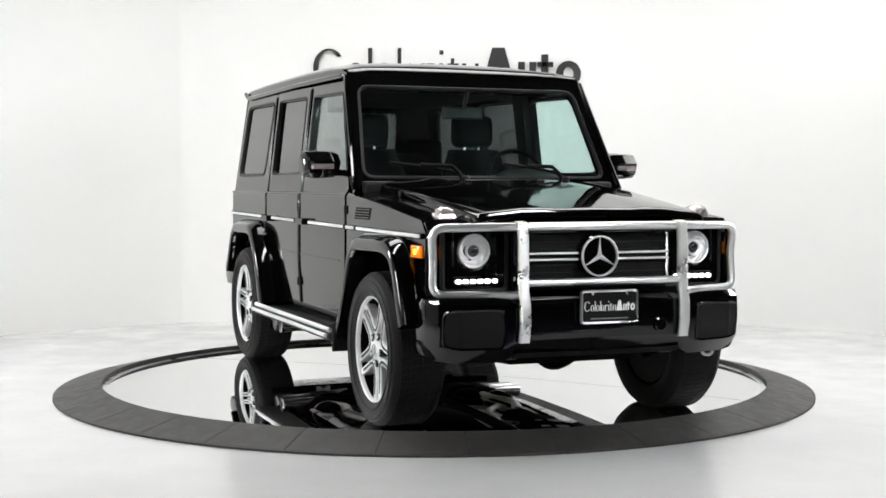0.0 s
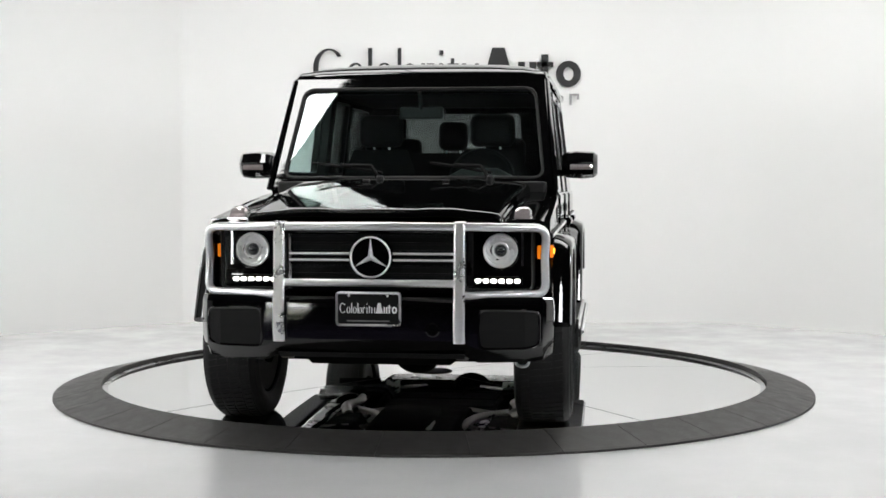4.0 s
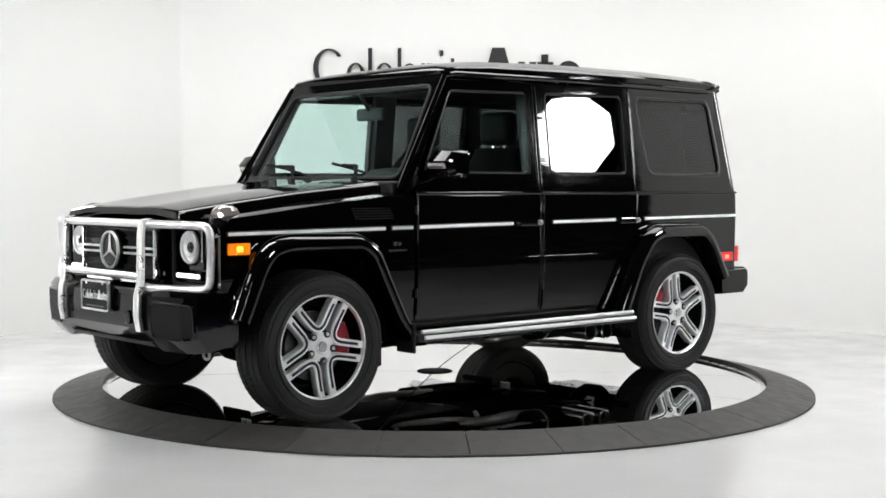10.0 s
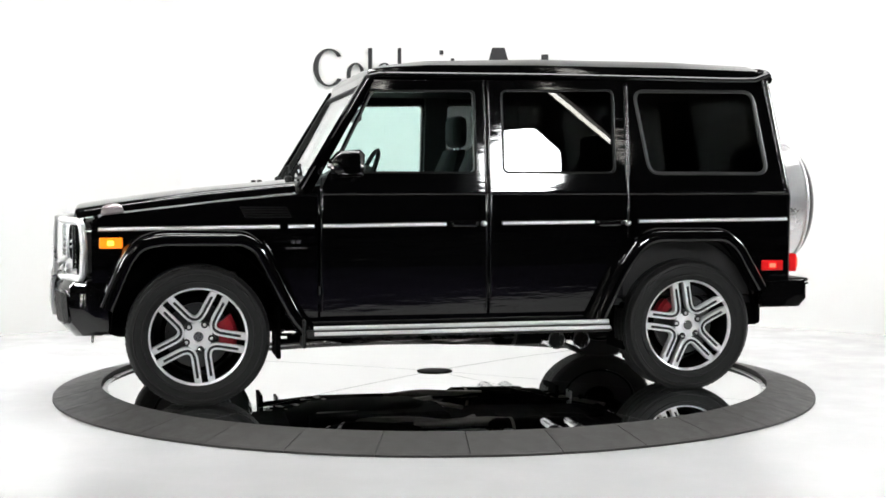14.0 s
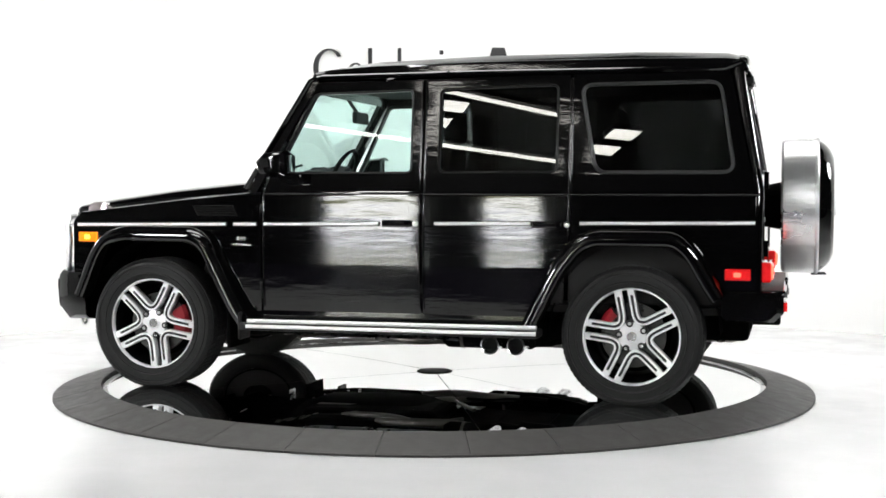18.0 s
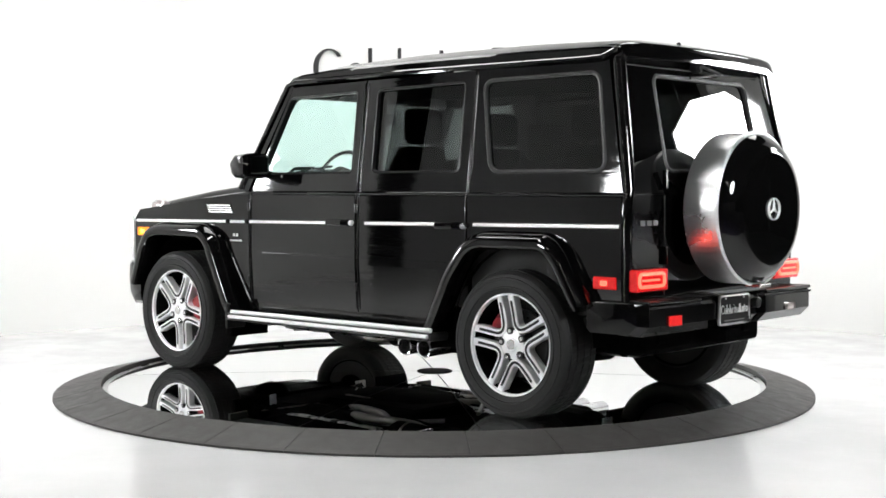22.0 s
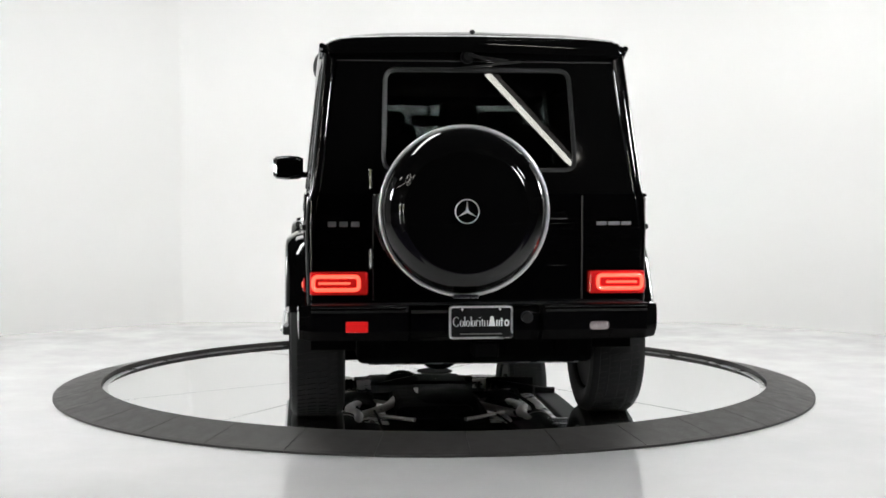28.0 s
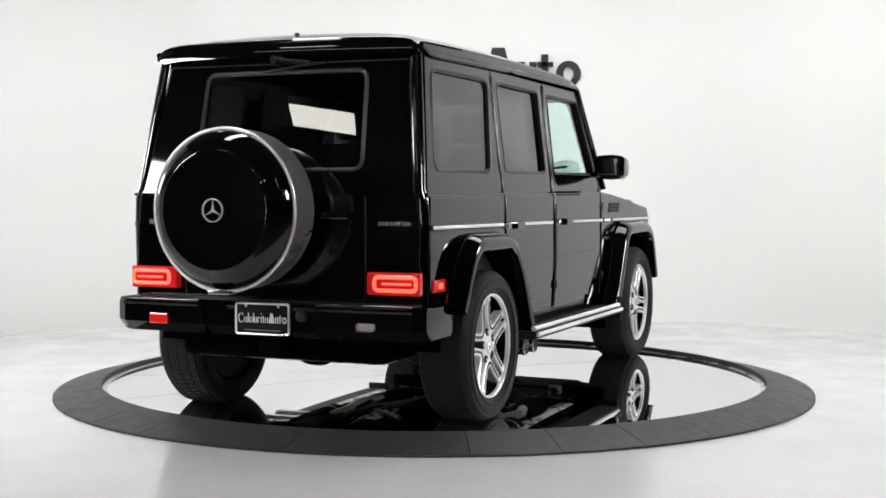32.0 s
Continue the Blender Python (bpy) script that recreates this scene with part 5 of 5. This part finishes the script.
    part("mirror_stalk", tube([(0.43, 0, 1.66), (0.50, 0, 1.76)], 0.012, 8), DASH, suv)
    part("cabin_floor", box(-2.05, 0.80, -0.74, 0.74, 0.50, 0.54), DASH, suv)
    part("firewall", box(0.76, 0.80, -0.76, 0.76, 0.5, 1.18), DASH, suv)
    for s in (-1, 1):
        part("door_card", box(-1.03, 0.74, s * 0.775 - 0.02, s * 0.775 + 0.02, 0.55, 1.262, 0.01, 1), DASH, suv)
        part("cargo_side", box(-2.04, -1.05, s * 0.745 - 0.02, s * 0.745 + 0.02, 0.55, 1.262, 0.01, 1), DASH, suv)

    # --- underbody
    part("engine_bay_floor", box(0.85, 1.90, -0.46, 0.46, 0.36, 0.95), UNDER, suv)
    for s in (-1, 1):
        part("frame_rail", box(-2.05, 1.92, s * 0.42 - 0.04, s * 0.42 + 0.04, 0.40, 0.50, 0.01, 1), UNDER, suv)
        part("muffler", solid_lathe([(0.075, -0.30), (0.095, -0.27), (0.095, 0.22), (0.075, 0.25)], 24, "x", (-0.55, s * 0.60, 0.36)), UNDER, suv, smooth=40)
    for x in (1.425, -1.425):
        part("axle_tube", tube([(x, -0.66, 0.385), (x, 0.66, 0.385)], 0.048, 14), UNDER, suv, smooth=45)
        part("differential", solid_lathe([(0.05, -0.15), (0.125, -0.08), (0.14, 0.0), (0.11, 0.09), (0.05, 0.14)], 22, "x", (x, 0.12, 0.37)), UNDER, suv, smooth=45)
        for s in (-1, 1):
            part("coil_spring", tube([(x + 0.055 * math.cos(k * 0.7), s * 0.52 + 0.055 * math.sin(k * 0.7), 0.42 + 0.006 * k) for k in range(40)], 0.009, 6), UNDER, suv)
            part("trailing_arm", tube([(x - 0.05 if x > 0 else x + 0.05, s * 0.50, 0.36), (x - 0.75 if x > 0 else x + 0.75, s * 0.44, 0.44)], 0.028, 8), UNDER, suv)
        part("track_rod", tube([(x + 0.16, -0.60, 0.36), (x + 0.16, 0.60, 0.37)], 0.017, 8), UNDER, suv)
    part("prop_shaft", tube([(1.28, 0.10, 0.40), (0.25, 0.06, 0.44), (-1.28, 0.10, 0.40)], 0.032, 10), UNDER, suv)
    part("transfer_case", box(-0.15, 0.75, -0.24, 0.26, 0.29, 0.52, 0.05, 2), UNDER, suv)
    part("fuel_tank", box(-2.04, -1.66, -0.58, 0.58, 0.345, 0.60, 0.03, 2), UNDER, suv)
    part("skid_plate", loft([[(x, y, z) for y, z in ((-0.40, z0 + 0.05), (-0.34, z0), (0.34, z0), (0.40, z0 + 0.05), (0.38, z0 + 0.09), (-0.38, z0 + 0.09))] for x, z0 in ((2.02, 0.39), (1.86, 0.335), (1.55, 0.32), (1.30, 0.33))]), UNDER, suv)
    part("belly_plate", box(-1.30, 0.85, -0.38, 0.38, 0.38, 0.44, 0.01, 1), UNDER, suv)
    for s in (-1, 1):
        part("exhaust_pipe", tube(arc3([(0.70, s * 0.18, 0.34), (0.10, s * 0.30, 0.33), (-0.25, s * 0.58, 0.345)], 0.12), 0.030, 12), PIPE, suv, smooth=45)
        part("heat_shield", loft([[(x, s * y, z) for y, z in ((0.26, 0.392), (0.36, 0.372), (0.47, 0.386), (0.47, 0.39), (0.36, 0.378), (0.26, 0.397))] for x in (0.62, 0.30, -0.05, -0.30)]), FOIL, suv)
        part("muffler_strap", lathe([(0.098, -0.01), (0.101, 0.0), (0.098, 0.01), (0.094, 0.0)], 24, "x", (-0.42, s * 0.60, 0.36)), PIPE, suv)
        part("body_mount", solid_lathe([(0.05, 0.44), (0.055, 0.50), (0.04, 0.52)], 16, "z", (0.20, s * 0.56, 0)), UNDER, suv)
        part("shock_absorber", tube([(1.30, s * 0.56, 0.36), (1.22, s * 0.54, 0.72)], 0.026, 10), PIPE, suv)
        part("shock_absorber", tube([(-1.32, s * 0.56, 0.36), (-1.22, s * 0.50, 0.72)], 0.026, 10), PIPE, suv)
        part("bumper_bracket", box(1.86, 2.06, s * 0.42 - 0.03, s * 0.42 + 0.03, 0.385, 0.43, 0.006, 1), PIPE, suv)
    def exhaust_box(name, st, s, y0, y1, m):
        """A folded-plate housing hung under the floor: stations of (x, lowest point, narrowing)."""
        rows = []
        for x, z, k in st:
            a, b = y0 + 0.05 * k, y1 - 0.05 * k
            rows.append([(x, s * y, h) for y, h in ((a, 0.46), (a, z + 0.085), (a + 0.045, z + 0.012), (a + 0.12, z), (b - 0.09, z + 0.010), (b - 0.02, z + 0.05), (b, 0.46))])
        return part(name, loft(rows), m, suv)
    for s in (-1, 1):
        low = 0.06
        exhaust_box("side_muffler", [(x, z + low, k) for x, z, k in ((-0.45, 0.31, 1.0), (-0.52, 0.24, 0.4), (-0.60, 0.222, 0), (-0.72, 0.228, 0.2), (-0.74, 0.205, 0), (-0.92, 0.210, 0.1), (-0.98, 0.245, 0.5), (-1.04, 0.32, 1.0))], s, 0.36, 0.68, UNDER)
        exhaust_box("catalyst", [(x, z + low, k) for x, z, k in ((1.02, 0.36, 1.0), (0.86, 0.305, 0.6), (0.70, 0.248, 0.3), (0.58, 0.222, 0), (0.46, 0.218, 0), (0.30, 0.236, 0.2), (0.12, 0.240, 0.4), (0.04, 0.31, 1.0))], s, 0.36, 0.64, UNDER)
        for k in range(5):
            x = 0.90 - 0.085 * k
            part("cooling_fin", loft([[(x + 0.05 * f + a, s * (0.42 + 0.16 * f), 0.300 - 0.019 * k + low + h) for a, h in ((0, 0), (0.020, 0.004), (0.020, 0.012), (0, 0.012))] for f in (0, 1)]), PIPE, suv)
        part("link_pipe", tube(arc3([(0.15, s * 0.50, 0.285 + low / 2), (-0.08, s * 0.57, 0.268 + low / 2), (-0.30, s * 0.50, 0.275 + low / 2), (-0.52, s * 0.54, 0.29 + low / 2)], 0.1), 0.034, 12), PIPE, suv, smooth=45)
        part("heat_panel", loft([[(x, s * y, z) for y, z in ((0.60, 0.330), (0.70, 0.300 + low / 4), (0.72, 0.306 + low / 4), (0.62, 0.338))] for x in (0.55, 0.20, -0.15, -0.42)]), FOIL, suv, "crumpled bright heat shield")
        for x0, y0, x1, y1 in ((0.62, 0.62, 0.18, 0.10), (0.02, 0.60, -0.30, 0.16), (-1.02, 0.62, -1.30, 0.20)):
            part("cross_brace", tube([(x0, s * y0, 0.345), (x1, s * y1, 0.35)], 0.017, 8), PIPE, suv)
        rnd = random.Random(11 + s)
        for q in range(3):
            y = 0.40 + 0.11 * q
            pts = [(0.95 - 0.30 * k + rnd.uniform(-0.05, 0.05), s * (y + rnd.uniform(-0.025, 0.025)), 0.315 + low / 3 + rnd.uniform(-0.04, 0.02)) for k in range(8)]
            part("brake_hose", tube(arc3(pts, 0.08), 0.009 + 0.003 * q, 6), UNDER, suv, smooth=60)
        for x in (1.06, -1.12):
            part("end_plate", box(x - 0.006, x + 0.006, min(s * 0.37, s * 0.47), max(s * 0.37, s * 0.47), 0.27, 0.40, 0.004, 1), FOIL, suv, "bright bracket plate")
        for x in (0.98, -1.06):
            part("arch_liner", box(x - 0.012, x + 0.012, min(s * 0.50, s * 0.80), max(s * 0.50, s * 0.80), 0.24, 0.52, 0.005, 1), UNDER, suv)
    part("transfer_guard", loft([[(x, y, z0 + dz) for y, dz in ((-0.34, 0.10), (-0.27, 0.01), (-0.14, 0.0), (0.02, 0.02), (0.16, 0.06), (0.24, 0.12))] for x, z0 in ((0.86, 0.32), (0.70, 0.255), (0.30, 0.245), (0.05, 0.255), (-0.15, 0.33))]), UNDER, suv, smooth=35)
    for k in range(6):
        part("belly_rib", box(-1.15 + 0.32 * k, -1.12 + 0.32 * k, -0.36, 0.36, 0.372, 0.381), UNDER, suv)
    part("fuel_tank_shield", loft([[(x, y, z) for x, z in ((-2.02, 0.352), (-1.95, 0.330), (-1.72, 0.330), (-1.67, 0.348), (-1.72, 0.342), (-1.95, 0.342))] for y in (-0.52, -0.1, 0.3, 0.52)]), FOIL, suv)
    part("gearbox_pan", box(0.30, 0.70, -0.14, 0.10, 0.285, 0.32, 0.02, 2), PIPE, suv)
    part("cross_member", box(-0.45, -0.35, -0.42, 0.42, 0.40, 0.46, 0.01, 1), UNDER, suv)
    return suv


def arc3(pts, r):
    """Rounds the corners of an open 3D path."""
    out = [pts[0]]
    for a, p, b in zip(pts, pts[1:], pts[2:]):
        p, a, b = Vector(p), Vector(a) - Vector(p), Vector(b) - Vector(p)
        k = min(r, a.length * 0.45, b.length * 0.45)
        s, e = p + a.normalized() * k, p + b.normalized() * k
        for j in range(6):
            f = j / 5
            out.append(tuple((s * (1 - f) + p * f) * (1 - f) + (p * (1 - f) + e * f) * f))
    return out + [pts[-1]]


# ------------------------------------------------------------- build
build_room()
build_sign()
softbox((4.15, -0.34, 2.17), (0, 0, 1.2), 0.365)
softbox((2.3, -4.0, 2.2), (0, 0, 1.2), 0.39)
softbox((-3.85, -3.05, 2.03), (0, 0, 1.2), 0.38)
softbox((-4.4, 0.43, 1.84), (0, 0, 1.2), 0.36)
ceiling_panel(-1.56, -1.647, 2.4, 0.38, 46)
# added panels over the car brighten the walls; the real ceiling there is dark
for px in (-1.35, 0.62, 2.59):
    ceiling_panel(px, 0.85, 1.95, 1.9, 0, ADDEDWASH)
ceiling_panel(-4.2, -8.15, 0.42, 0.36, 50, TUBEM)
ceiling_panel(-4.75, -8.7, 0.42, 0.36, 50, TUBEM)
ceiling_panel(-5.2, -5.2, 0.45, 0.62, 45, TUBEM)
ceiling_panel(-2.7, -10.0, 0.45, 0.36, 50, TUBEM)
ceiling_panel(-3.25, -10.65, 0.45, 0.36, 50, TUBEM)
for (x0, y0, x1, y1) in ((-3.9, -6.85, -2.75, -8.7), (-7.6, -6.3, -3.8, -10.6), (4.2, -6.85, 6.9, -9.4), (1.25, -5.75, 2.5, -7.45)):
    tube_light((x0 + x1) / 2, (y0 + y1) / 2, 4.0, math.hypot(x1 - x0, y1 - y0), math.degrees(math.atan2(y1 - y0, x1 - x0)))
turntable = build_turntable()
suv = build_suv()


def motions():
    """The plate and the vehicle on it turn once in about fifty seconds; the vehicle stands a little off the axis."""
    turn = (-68.93, -75.89, -82.85, -90.01, -97.35, -104.64, -111.72, -118.5, -125.29, -132.25, -139.33, -146.56, -153.76, -160.84, -167.79, -174.64, -181.46,
            -188.3, -195.18, -202.09, -209.08, -216.09, -223.07, -229.96, -236.72, -243.42, -250.29, -257.32, -264.5, -271.82, -279.19, -286.4, -293.39)
    walk(turntable, [(t, pose(0, 0, 0, 0, 0, a)) for t, a in enumerate(turn)])
    walk(suv, [(t, pose(0, 0, 0, 0, 0, a) @ pose(0.0798, -0.0148, 0.004)) for t, a in enumerate(turn)])


motions()
